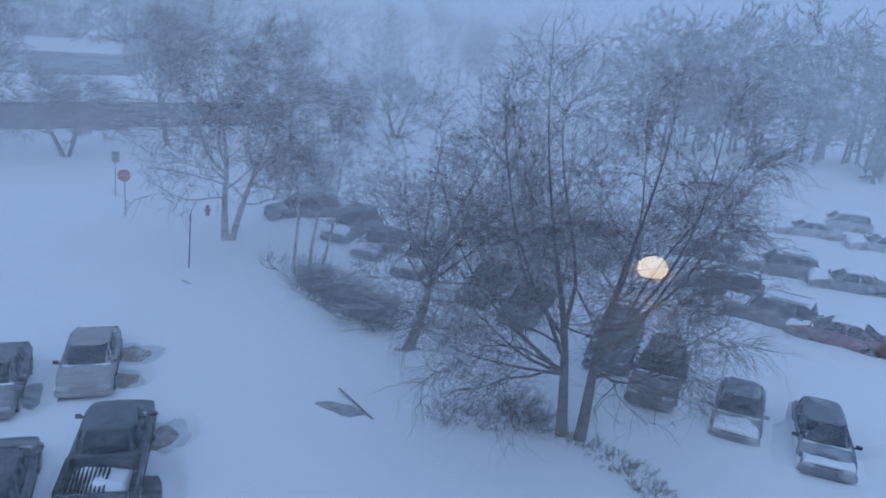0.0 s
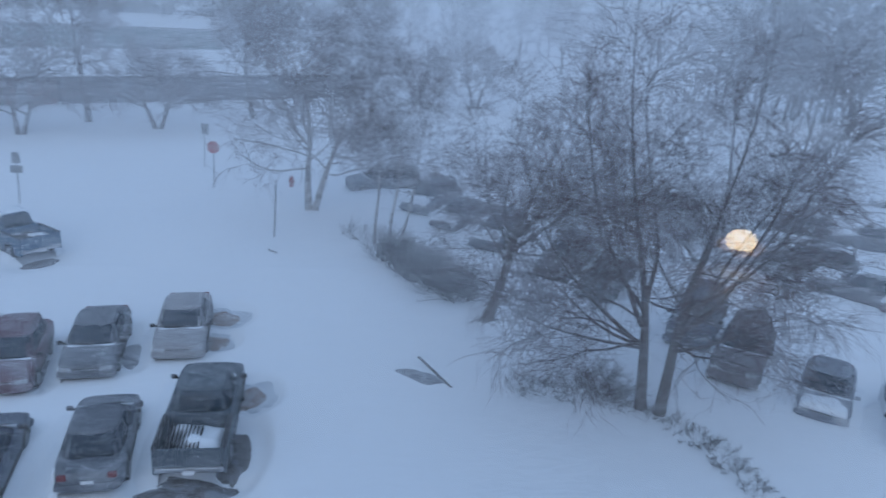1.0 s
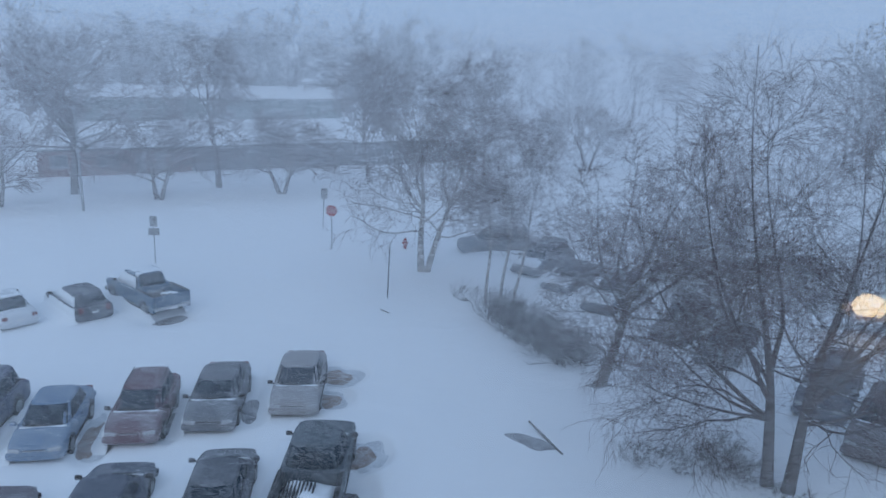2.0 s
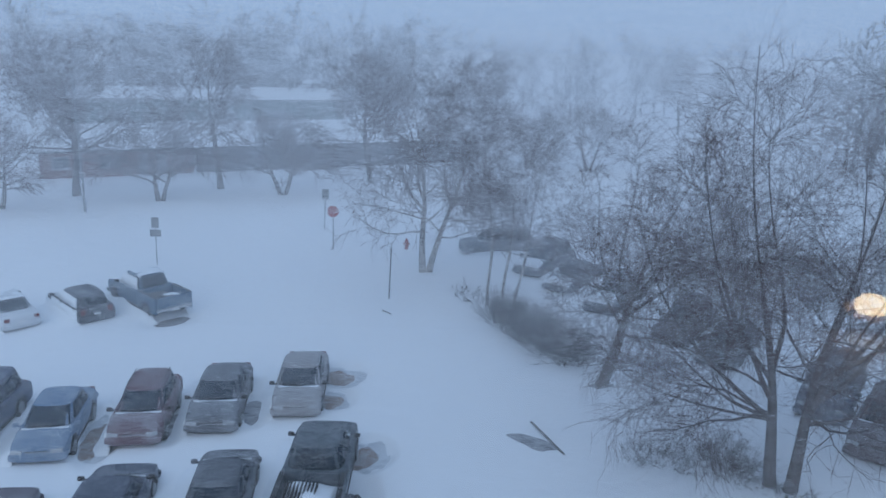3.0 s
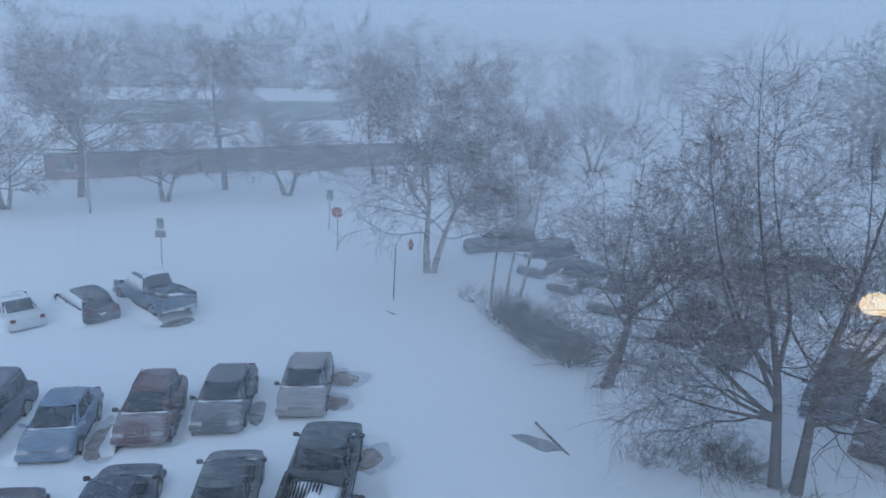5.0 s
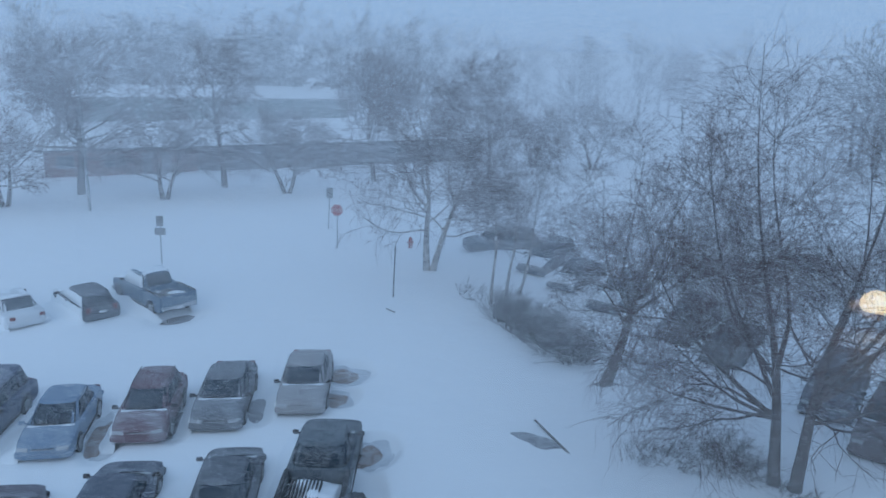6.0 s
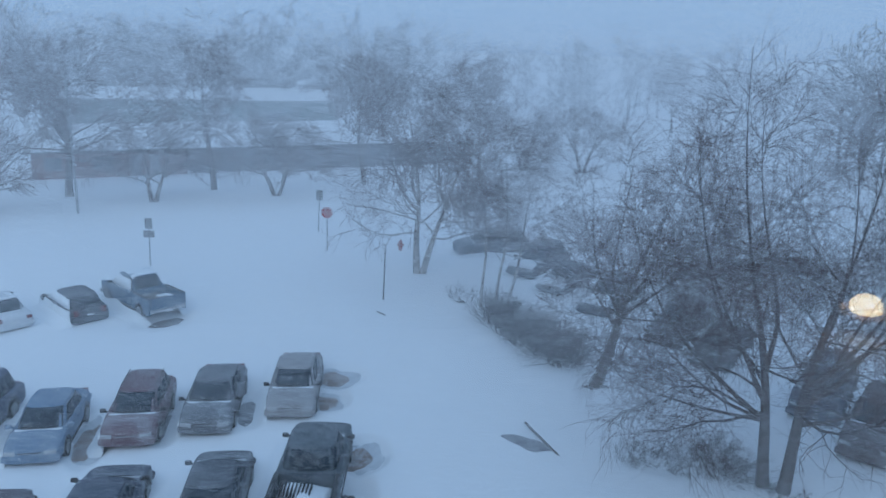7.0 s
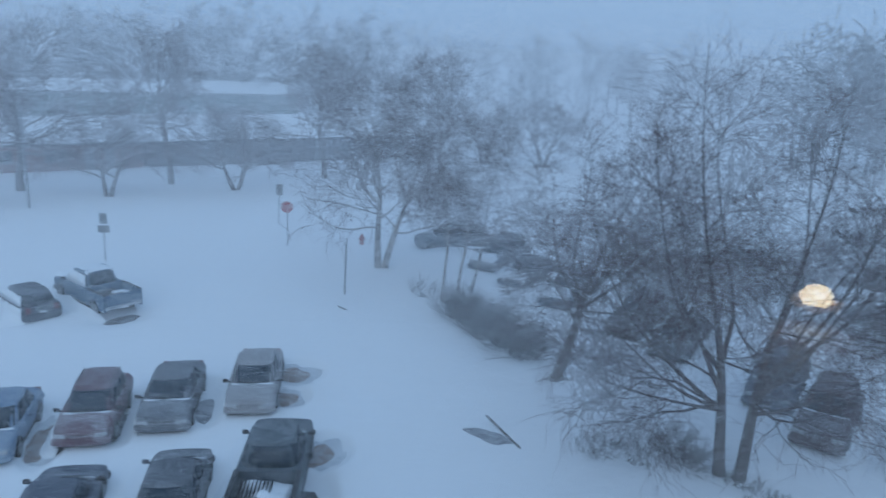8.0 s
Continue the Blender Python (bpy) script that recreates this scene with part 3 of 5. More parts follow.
def build_tree(name, label, x, y, stems, crown_r, first, seed, bark, limbs=16, subs=8, twigs=9, fine=6, droop=0.10, wind=0.05, rise=0.06,
               limb_angle=52, twig_r=0.007, peak=0.4, group="", fine_len=0.55, limb_thin=0.36, taper=1.25, leaders=(), leader_limbs=11, leader_reach=0.42, low_rise=None):
    """A bare tree. stems: (dx, dy, top dx, top dy, height, radius); first: where the limbs begin, as a part of the height;
    leaders: (stem, height on it, top dx, top dy, top height, radius), the great limbs that rise from a fork."""
    rng = np.random.default_rng(seed)
    z0 = snow_height(x, y) - 0.30
    tree = empty(name, pose(x, y, z0), label, "tree", group)
    l_chunks, t_chunks = [], []

    def clear(P, R):
        keep = P[:, :, 2].min(1) > 1.3
        return P[keep], R[keep]

    def envelope(t):
        return np.where(t < peak, 0.75 + 0.25 * (t / peak), np.maximum(1 - (np.maximum(t - peak, 0) / (1.03 - peak)) ** 1.4, 0.10))

    share = crown_r / max(1, len(stems)) ** 0.25
    axes = []
    for dx, dy, tx, ty, h, r in stems:
        P, R = stem_line(rng, (dx, dy, 0), (tx, ty, h), r, 0.010, n=22, sway=0.012 * h, taper=taper)
        fast_mesh("trunk", [tubes(P, R, 10)], bark, tree)
        axes.append((P, R, limbs, first, 0.97, share, low_rise if low_rise is not None else rise, envelope))
    for which, z_, tx, ty, h, r in leaders:
        P0, R0 = axes[which][:2]
        i = int(np.argmin(np.abs(P0[0, :, 2] - z_)))
        P, R = stem_line(rng, P0[0, i], (tx, ty, h), r, 0.008, n=14, sway=0.015 * h, arch=0.55)
        fast_mesh("great_limb", [tubes(P, R, 8)], bark, tree)
        axes.append((P, R, leader_limbs, 0.24, 1.0, share * leader_reach, rise, lambda t: 1.05 - 0.55 * t))
    for P, R, count, start, end, reach, lift, outline in axes:
        P1, R1 = sprout(rng, P, R, count, start, end, lambda t: limb_angle * (1.3 - 0.65 * t), reach, 7, (wind * 0.4, 0, lift), 0.13, limb_thin, 0.25, outline, rmin=0.012)
        l_chunks.append(tubes(P1, R1, 6))
        P2, R2 = sprout(rng, P1, R1, subs, 0.30, 1.0, 46, -0.40, 5, (wind, 0, rise * 0.3), 0.16, 0.55, 0.35, rmin=0.010, prune=0.75)
        l_chunks.append(tubes(P2, R2, 4))
        P3, R3 = sprout(rng, P2, R2, twigs, 0.2, 1.0, 46, fine_len * 1.25, 5, (wind, 0, -droop * 0.6), 0.18, 0.6, 0.4, rmin=twig_r, prune=0.6)
        P3, R3 = clear(P3, R3)
        t_chunks.append(tubes(P3, np.minimum(R3, twig_r * 1.7), 3))
        if fine:
            P4, R4 = sprout(rng, P3, R3, fine, 0.2, 1.0, 36, fine_len * 0.8, 4, (wind, 0, -droop), 0.16, 0.6, 0.5, rmin=twig_r * 0.75)
            P4, R4 = clear(P4, R4)
            t_chunks.append(tubes(P4, np.minimum(R4, twig_r), 3))
        PT, RT = sprout(rng, P1[:, -3:], R1[:, -3:], 3, 0.4, 1.0, 25, fine_len * 1.6, 5, (wind, 0, -droop * 0.4), 0.15, 0.7, 0.4, rmin=twig_r)
        t_chunks.append(tubes(PT, RT, 3))
    fast_mesh("branchwork", l_chunks, bark, tree)
    fast_mesh("twigwork", t_chunks, TWIG, tree, "fine bare brown twigs")["kind"] = "stuff"
    return tree


def build_shrub(name, label, spots, height, seed, material, count=60, subs=6, fine=5, r=0.010, lean=(0.05, 0, 0.02), spread=35, category="shrub"):
    """A thicket: stems that fan out from a strip of root spots (x, y, radius)."""
    rng = np.random.default_rng(seed)
    cx, cy = np.mean([s[0] for s in spots]), np.mean([s[1] for s in spots])
    root = empty(name, pose(cx, cy, 0), label, category)
    starts, dirs = [], []
    for sx, sy, sr in spots:
        for _ in range(count):
            a, q = rng.uniform(0, math.tau), sr * math.sqrt(rng.uniform())
            px, py = sx + q * math.cos(a), sy + q * math.sin(a)
            starts.append((px - cx, py - cy, snow_height(px, py) - 0.05))
            tilt = math.radians(abs(rng.normal(0, spread)))
            b = a + rng.normal(0, 0.7)
            dirs.append((math.sin(tilt) * math.cos(b), math.sin(tilt) * math.sin(b), math.cos(tilt)))
    p, d = np.array(starts), np.array(dirs)
    n = 6
    ln = (height * rng.uniform(0.55, 1.1, len(p)) / (n - 1))[:, None]
    pts = [p]
    for _ in range(n - 1):
        pts.append(pts[-1] + d * ln)
        d = unit(d + np.array(lean) + rng.normal(size=d.shape) * 0.12)
    P = np.stack(pts, 1)
    R = np.full((len(P), 1), r) * np.linspace(1.2, 0.5, n)[None, :]
    part_chunks = [tubes(P, R, 4)]
    fast_mesh("stemwork", part_chunks, material, root)
    P2, R2 = sprout(rng, P, R, subs, 0.2, 1.0, 38, -0.35, 4, (lean[0], lean[1], 0.0), 0.16, 0.6, 0.4, rmin=0.005)
    chunks = [tubes(P2, R2, 3)]
    if fine:
        P3, R3 = sprout(rng, P2, R2, fine, 0.2, 1.0, 38, -0.5, 3, (lean[0], lean[1], -0.02), 0.16, 0.7, 0.5, rmin=0.004)
        chunks.append(tubes(P3, R3, 3))
    fast_mesh("twigwork", chunks, material, root)["kind"] = "stuff"
    return root


# ---- the place ----
# Parked cars: kind, name, paint, label, x, y, heading, roof snow, hood snow, rack
TEAL_BLACK = paint("black_teal_car_paint", (0.022, 0.035, 0.042), 0.12)
CARS = [
    ("sedan", "sedan_car", paint("beige_car_paint", (0.265, 0.25, 0.245), 0.2), "beige four-door sedan banked with snow", -5.12, 27.6, 184, 0, 0, False),
    ("sedan", "sedan_car", paint("taupe_car_paint", (0.100, 0.100, 0.108), 0.25), "taupe-grey sedan dusted with snow", -7.85, 26.25, 186, 0, 0, False),
    ("wagon", "wagon_car", paint("maroon_car_paint", (0.115, 0.042, 0.050), 0.3), "dark red wagon with a frosted windshield", -10.15, 25.0, 188, 0, 0, True),
    ("compact", "sedan_car", paint("steel_blue_car_paint", (0.135, 0.20, 0.285), 0.2), "steel-blue compact sedan beside a swept bare patch", -12.75, 23.85, 190, 0, 0, False),
    ("suv", "suv_car", paint("navy_car_paint", (0.030, 0.042, 0.085), 0.2), "navy-blue car parked at the end of the row", -15.55, 23.9, 184, 0, 0, False),
    ("pickup", "pickup_truck", TEAL_BLACK, "black pickup truck with snow in its ribbed bed", -3.47, 21.05, 0, 0, 0, False),
    ("compact", "sedan_car", paint("graphite_car_paint", (0.060, 0.062, 0.070), 0.25), "graphite-grey sedan with its tail to the building", -6.1, 19.9, 6, 0, 0, False),
    ("sedan", "sedan_car", paint("blue_black_car_paint", (0.026, 0.032, 0.055), 0.2), "blue-black sedan with its tail to the building", -8.95, 18.75, 6, 0, 0, False),
    ("sedan", "sedan_car", paint("plum_car_paint", (0.065, 0.035, 0.045), 0.25), "dark plum sedan with its tail to the building", -11.8, 17.3, 6, 0, 0, False),
    ("pickup", "pickup_truck", paint("blue_truck_paint", (0.045, 0.105, 0.165), 0.2), "blue pickup truck plastered with snow on one side", -14.6, 37.25, 46, 0.05, 0.22, False),
    ("wagon", "wagon_car", paint("charcoal_car_paint", (0.030, 0.033, 0.042), 0.2), "charcoal wagon plastered with snow", -17.55, 36.15, 45, 0, 0.25, False),
    ("sedan", "sedan_car", paint("white_car_paint", (0.62, 0.64, 0.66), 0.3), "white sedan parked among snow drifts", -20.6, 35.0, 46, 0.04, 0.1, False),
    # the angled row behind the birches
    ("wagon", "wagon_car", paint("slate_car_paint", (0.085, 0.095, 0.12), 0.45), "slate-grey wagon streaked with snow", 19.3, 19.75, 147, 0, 0.03, False),
    ("compact", "compact_car", paint("pale_grey_car_paint", (0.13, 0.14, 0.165), 0.5), "grey hatchback half covered in snow", 17.85, 22.3, 142, 0.0, 0.16, False),
    ("suv", "suv_car", paint("dim_brown_car_paint", (0.10, 0.062, 0.058), 0.25), "brown sport utility car behind the birch", 15.95, 24.85, 142, 0, 0, False),
    ("minivan", "minivan_car", paint("violet_grey_car_paint", (0.040, 0.042, 0.065), 0.2), "dark violet-grey minivan behind the birch", 15.6, 28.0, 145, 0, 0, False),
    ("sedan", "sedan_car", paint("grey_green_car_paint", (0.05, 0.058, 0.062), 0.3), "grey-green sedan in the angled row", 13.3, 32.7, 145, 0, 0, False),
    ("suv", "suv_car", paint("rust_brown_car_paint", (0.075, 0.045, 0.045), 0.25), "rust-brown car in the angled row", 12.0, 35.2, 145, 0, 0, False),
    ("suv", "suv_car", paint("dark_steel_car_paint", (0.045, 0.055, 0.072), 0.25), "dark steel-grey car in the angled row", 9.55, 39.3, 145, 0, 0.2, False),
    ("sedan", "sedan_car", paint("ink_car_paint", (0.032, 0.040, 0.058), 0.3), "ink-dark sedan with snow on its hood", 7.95, 42.9, 145, 0, 0.2, False),
    ("minivan", "minivan_car", paint("midnight_car_paint", (0.030, 0.036, 0.055), 0.2), "midnight-blue minivan with snow drifted on its nose", 6.6, 46.0, 145, 0, 0.25, False),
    ("minivan", "minivan_car", paint("blue_grey_car_paint", (0.040, 0.060, 0.080), 0.2), "blue-grey van parked past the birches", 3.9, 49.9, 100, 0, 0, False),
    # the lot beyond
    ("suv", "suv_car", paint("grey_tan_car_paint", (0.10, 0.09, 0.095), 0.45), "grey wagon with a thick snow cover on its hood", 25.5, 31.2, 42, 0.06, 0.35, True),
    ("sedan", "sedan_car", paint("crimson_car_paint", (0.15, 0.035, 0.04), 0.3), "crimson car with a snowed-in nose", 27.5, 28.4, 42, 0.16, 0.35, False),
    ("suv", "suv_car", paint("ash_car_paint", (0.09, 0.095, 0.11), 0.3), "ash-grey sport utility car with a roof rack", 31.6, 38.7, 60, 0.05, 0.40, True),
    ("sedan", "sedan_car", paint("smoke_car_paint", (0.10, 0.11, 0.125), 0.4), "grey sedan buried in drifted snow", 34.4, 35.7, 60, 0.22, 0.45, False),
    ("sedan", "sedan_car", paint("tar_car_paint", (0.05, 0.045, 0.05), 0.3), "dark sedan with snow along its roof", 28.8, 41.8, 62, 0.05, 0.3, False),
    ("suv", "suv_car", paint("dusk_car_paint", (0.055, 0.050, 0.058), 0.3), "dusky sport utility car near the birch crown", 25.3, 35.3, 52, 0.04, 0.2, False),
    ("sedan", "sedan_car", paint("chalk_car_paint", (0.30, 0.31, 0.33), 0.5), "pale sedan almost hidden by snow", 40.8, 47.4, 62, 0.25, 0.45, False),
    ("suv", "suv_car", paint("chalk_car_paint", (0.30, 0.31, 0.33), 0.5), "pale wagon almost hidden by snow", 45.2, 49.6, 62, 0.25, 0.45, False),
    ("sedan", "sedan_car", paint("chalk_car_paint", (0.30, 0.31, 0.33), 0.5), "pale car under a deep snow cover", 44.0, 43.6, 62, 0.25, 0.45, False),
    ("sedan", "sedan_car", paint("smoke_car_paint", (0.10, 0.11, 0.125), 0.4), "grey car at the far edge of the lot", 22.4, 46.8, 62, 0.1, 0.3, False),
    ("suv", "suv_car", paint("ash_car_paint", (0.09, 0.095, 0.11), 0.3), "ash-grey car in the far row", 17.6, 45.0, 62, 0.1, 0.3, False),
]

# places swept out by the wind: x, y, radii, turn, depth
for sx, sy, rx, ry, turn, depth in (
        (-3.85, 27.2, 0.66, 0.80, 10, 0.26), (-3.75, 29.4, 0.85, 0.95, 10, 0.26), (-6.55, 26.6, 0.50, 1.6, 6, 0.22), (-2.15, 23.1, 0.70, 0.95, 0, 0.28),
        (-2.25, 19.9, 0.62, 1.6, 0, 0.26), (-3.4, 17.9, 1.5, 0.9, 0, 0.18), (-9.1, 25.1, 0.42, 1.5, 8, 0.20), (-11.3, 24.0, 0.60, 1.8, 10, 0.26),
        (-12.7, 35.2, 1.2, 0.7, 42, 0.16), (19.4, 22.6, 0.6, 1.2, -40, 0.2), (20.9, 20.4, 0.6, 1.2, -35, 0.2), (-4.75, 20.2, 0.45, 1.9, 0, 0.2), (-7.45, 18.8, 0.45, 1.9, 0, 0.2),
        (-14.2, 24.2, 0.4, 1.6, 4, 0.18)):
    SCOURS.append((sx, sy, rx, ry, math.cos(radians(turn)), math.sin(radians(turn)), depth))


def build_ground():
    """One sheet of snow that reaches the horizon, fine near the lot and coarse far off."""
    xs = [-3200, -1500, -700, -350, -200, -130, -90, -65] + [-50 + 0.5 * i for i in range(68)] + [-16 + 0.14 * i for i in range(108)] + [-0.8 + 0.5 * i for i in range(134)] + [67, 75, 90, 130, 200, 350, 700, 1500, 3200]
    ys = [-400, -150, -60, -20, -5, 5] + [10 + 0.5 * i for i in range(13)] + [16.5 + 0.14 * i for i in range(101)] + [30.7 + 0.5 * i for i in range(80)] + [71.5 + 1.5 * i for i in range(30)] + [120, 135, 160, 200, 260, 400, 700, 1400, 3400]
    verts, faces = [], []
    for yy in ys:
        for xx in xs:
            far = max(abs(xx) - 70, yy - 120, 10 - yy)
            verts.append((xx, yy, snow_height(xx, yy) if far <= 0 else 0.0))
    n = len(xs)
    for j in range(len(ys) - 1):
        for i in range(n - 1):
            a = j * n + i
            faces.append((a, a + 1, a + n + 1, a + n))
    return tagged(mesh_object("ground", verts, faces, SNOW), "wind-swept snow over the parking lot and lawns", "snow", kind="structure")


build_ground()

for i, (kind, name, colour, label, cx, cy, heading, rs, hs, rack) in enumerate(CARS):
    near = i < 9
    build_car(kind, name, colour, label, cx, cy, heading, z=-0.16 if near else 0.0 if i == 9 else -0.40 if i == 13 else -0.22, roof_snow=rs, hood_snow=hs, rack=rack, group="parked cars",
              plaster=0 if i >= 22 else 1 if 90 < heading < 270 else -1, high_plaster={9: 2, 10: 1}.get(i, 0))
    style = STYLES[kind]
    nose_to_camera = 90 < heading < 270
    windward = 1 if nose_to_camera else -1
    side_drift(cx, cy, heading, style["L"] * 1.02, style["W"] / 2, 0.40 if near else 0.42 if i < 22 else 0.16, 0.85, windward, i * 1.3)
    if not near:
        side_drift(cx, cy, heading, style["L"] * 0.9, style["W"] / 2, 0.30 if i < 22 else 0.14, 0.6, -windward, i * 2.1)

for px, py, rx, ry, turn, m_, sd, lb in (
        (-4.00, 27.2, 0.56, 0.66, 10, RUST_ICE, 1, "brown slush swept bare beside the beige sedan"),
        (-3.95, 29.4, 0.74, 0.80, 10, RUST_ICE, 2, "brown slush swept bare beside the beige sedan"),
        (-2.35, 23.1, 0.58, 0.80, 0, RUST_ICE, 3, "brown slush beside the pickup's front wheel"),
        (-2.45, 19.8, 0.50, 1.3, 0, ASPHALT, 4, "icy asphalt beside the pickup bed"),
        (-3.45, 18.0, 1.35, 0.85, 0, ASPHALT, 5, "icy asphalt behind the pickup"),
        (-11.45, 23.9, 0.52, 1.55, 10, RUST_ICE, 6, "brown slush swept bare beside the blue sedan"),
        (-12.75, 35.2, 0.95, 0.50, 42, ASPHALT, 7, "dark scoured asphalt behind the blue pickup"),
        (-6.70, 26.2, 0.42, 1.2, 6, ICY, 8, "icy ground beside the taupe sedan"),
        (-9.3, 25.0, 0.36, 1.1, 8, ICY, 9, "icy ground beside the red wagon"),
        (3.42, 24.0, 1.05, 0.40, -38, ICY, 10, "dark wind-scoured patch of ground in the snow"),
        (6.72, 28.7, 0.55, 0.22, 8, ICY, 11, "dark roots and debris bared at the foot of the birch")):
    bare_patch(px, py, rx, ry, turn, m_, sd, lb)
    # a wider grey ring stands in for the hollow's shade round the slush
    if m_ is RUST_ICE:
        bare_patch(px + 0.12, py, rx * 1.45, ry * 1.35, turn, HOLLOW_SHADE, sd + 20, "grey shade of the hollow painted on the snow round the slush", 0.012)

# ---- trees and shrubs ----
build_tree("birch_tree", "tall double-trunked birch with drooping bare twigs", 10.8, 21.45,
           [(-0.22, 0.1, -1.9, 0.3, 13.6, 0.21), (0.22, -0.25, 2.0, 0.6, 12.9, 0.22)], 6.6, 0.17, 11, BARK, limbs=22, subs=8,
           twigs=6, fine=2, droop=0.20, wind=0.05, rise=0.03, low_rise=-0.03, limb_angle=60, twig_r=0.0068, peak=0.25, fine_len=0.95, taper=1.9, leader_limbs=11, leader_reach=0.46,
           leaders=[(0, 2.9, -4.9, 0.4, 8.6, 0.095), (0, 3.5, -3.7, -0.9, 11.0, 0.10), (0, 4.0, -0.7, 1.6, 12.2, 0.10), (0, 3.6, -2.7, 2.3, 10.2, 0.09),
                    (1, 3.2, 3.6, 0.3, 11.8, 0.11), (1, 3.0, 5.3, -0.5, 9.3, 0.10), (1, 3.9, 2.2, 2.2, 11.3, 0.09), (1, 3.4, 6.2, 1.2, 9.9, 0.09),
                    (0, 2.5, -5.3, -0.5, 4.3, 0.07), (0, 2.8, -4.6, 1.4, 5.4, 0.07), (1, 2.6, 4.6, -1.0, 4.6, 0.07), (1, 3.8, 4.0, -1.6, 10.2, 0.08)])
build_tree("birch_tree", "leaning birch with a pale speckled trunk", 6.72, 28.75, [(-0.12, 0, 3.4, 0.4, 9.6, 0.26)], 4.6, 0.30, 12, SPECKLED, limbs=10, subs=7, twigs=6,
           fine=3, droop=0.15, leader_limbs=7, leader_reach=0.48, twig_r=0.0075, peak=0.3, limb_angle=60, rise=0.03, fine_len=0.7, taper=1.7, low_rise=0.0,
           leaders=[(0, 3.0, -0.6, 0.3, 8.6, 0.09), (0, 3.3, 0.9, 1.2, 9.8, 0.09), (0, 3.1, 4.6, 0.2, 8.0, 0.09), (0, 3.6, 2.2, -1.0, 9.4, 0.08), (0, 2.8, -1.6, 0.8, 7.0, 0.07), (0, 3.8, 4.0, 1.3, 9.0, 0.07)])
build_tree("birch_tree", "slender triple-stemmed young birch", 3.4, 38.5,
           [(-0.75, 0, -1.1, 0.2, 8.8, 0.10), (0.0, 0, 0.1, 0.5, 9.4, 0.10), (0.6, 0.4, 2.3, 0.6, 8.6, 0.09)], 4.6, 0.28, 13, BIRCH, limbs=16, subs=7, twigs=6, fine=3,
           droop=0.14, twig_r=0.0090, limb_angle=58, fine_len=0.75)
build_tree("birch_tree", "birch with two pale stems forming a narrow vee", -0.75, 44.3,
           [(-0.10, 0, -1.2, 0.2, 12.5, 0.24), (0.15, 0, 2.9, 0.3, 10.9, 0.22)], 6.4, 0.20, 14, BIRCH, limbs=22, subs=7, twigs=7, fine=2, droop=0.16, twig_r=0.0115, peak=0.3, limb_angle=62, rise=0.03,
           low_rise=0.01, fine_len=0.8, taper=1.6,
           leaders=[(0, 4.0, -3.6, 0.4, 10.6, 0.10), (0, 4.6, -2.4, 1.2, 12.0, 0.10), (1, 4.4, 1.2, -0.6, 12.2, 0.09), (1, 4.0, 4.2, 0.8, 9.2, 0.09)], leader_limbs=8)
ORCHARD = dict(crown_r=5.8, first=0.24, limbs=14, subs=8, twigs=8, fine=1, droop=0.02, rise=0.04, limb_angle=60, twig_r=0.022, fine_len=0.85, limb_thin=0.55)


def orchard_tree(x, y, h, seed, label, spread=1.4):
    return build_tree("apple_tree", label, x, y, [(-0.1, 0, -spread, 0.2, h, 0.23), (0.15, 0, spread * 1.15, -0.2, h * 0.93, 0.21)], seed=seed, bark=BARK, **ORCHARD)


orchard_tree(-23.3, 63.6, 6.4, 21, "low forked bare tree on the lawn")
orchard_tree(-13.95, 67.8, 6.1, 22, "low wide-forked bare tree on the lawn", 1.8)
orchard_tree(-34.1, 58.9, 6.6, 23, "low forked bare tree by the lamp post")
orchard_tree(16.6, 86.0, 6.3, 24, "low bare tree out on the snowfield")
orchard_tree(10.0, 87.0, 6.2, 25, "low bare tree out on the snowfield")
TALL = dict(subs=7, twigs=7, fine=2, droop=0.04, rise=0.03, twig_r=0.024, fine_len=0.9, limb_thin=0.46)
build_tree("elm_tree", "tall dense-crowned bare tree before the brick house", -30.9, 65.0, [(0, 0, -0.3, 0, 12.3, 0.36)], 7.0, 0.26, 31, BARK, limbs=46, limb_angle=66, peak=0.45, **TALL)
build_tree("elm_tree", "tall open-crowned bare tree before the brick house", -20.05, 70.0, [(0, 0, -0.4, 0, 12.8, 0.30)], 7.0, 0.34, 32, BARK, limbs=28, limb_angle=50, peak=0.4,
           **{**TALL, "fine": 2})
build_tree("elm_tree", "tall bare tree behind the birch", -6.8, 75.0, [(0, 0, -0.6, 0, 11.6, 0.24)], 6.0, 0.26, 33, BARK, limbs=26, limb_angle=45, **TALL)
build_tree("elm_tree", "tall bare tree behind the birches", 4.4, 75.4, [(0, 0, -0.5, 0, 11.4, 0.24)], 6.0, 0.24, 34, BARK, limbs=26, limb_angle=45, **TALL)
build_tree("elm_tree", "slim bare tree on the far snowfield", 39.0, 128.0, [(0, 0, 0, 0, 12.5, 0.26)], 5.5, 0.22, 35, BARK, limbs=22, limb_angle=45, **{**TALL, "twig_r": 0.028, "fine": 1})

build_shrub("hedge_shrub", "dense dark leafless shrub half buried in snow", [(3.3, 36.2, 0.7), (3.9, 34.8, 0.85), (4.6, 33.4, 0.9), (5.3, 32.0, 0.9), (5.8, 31.1, 0.75)],
            1.45, 41, BUSH, count=110, subs=8, fine=2, r=0.011, spread=32)
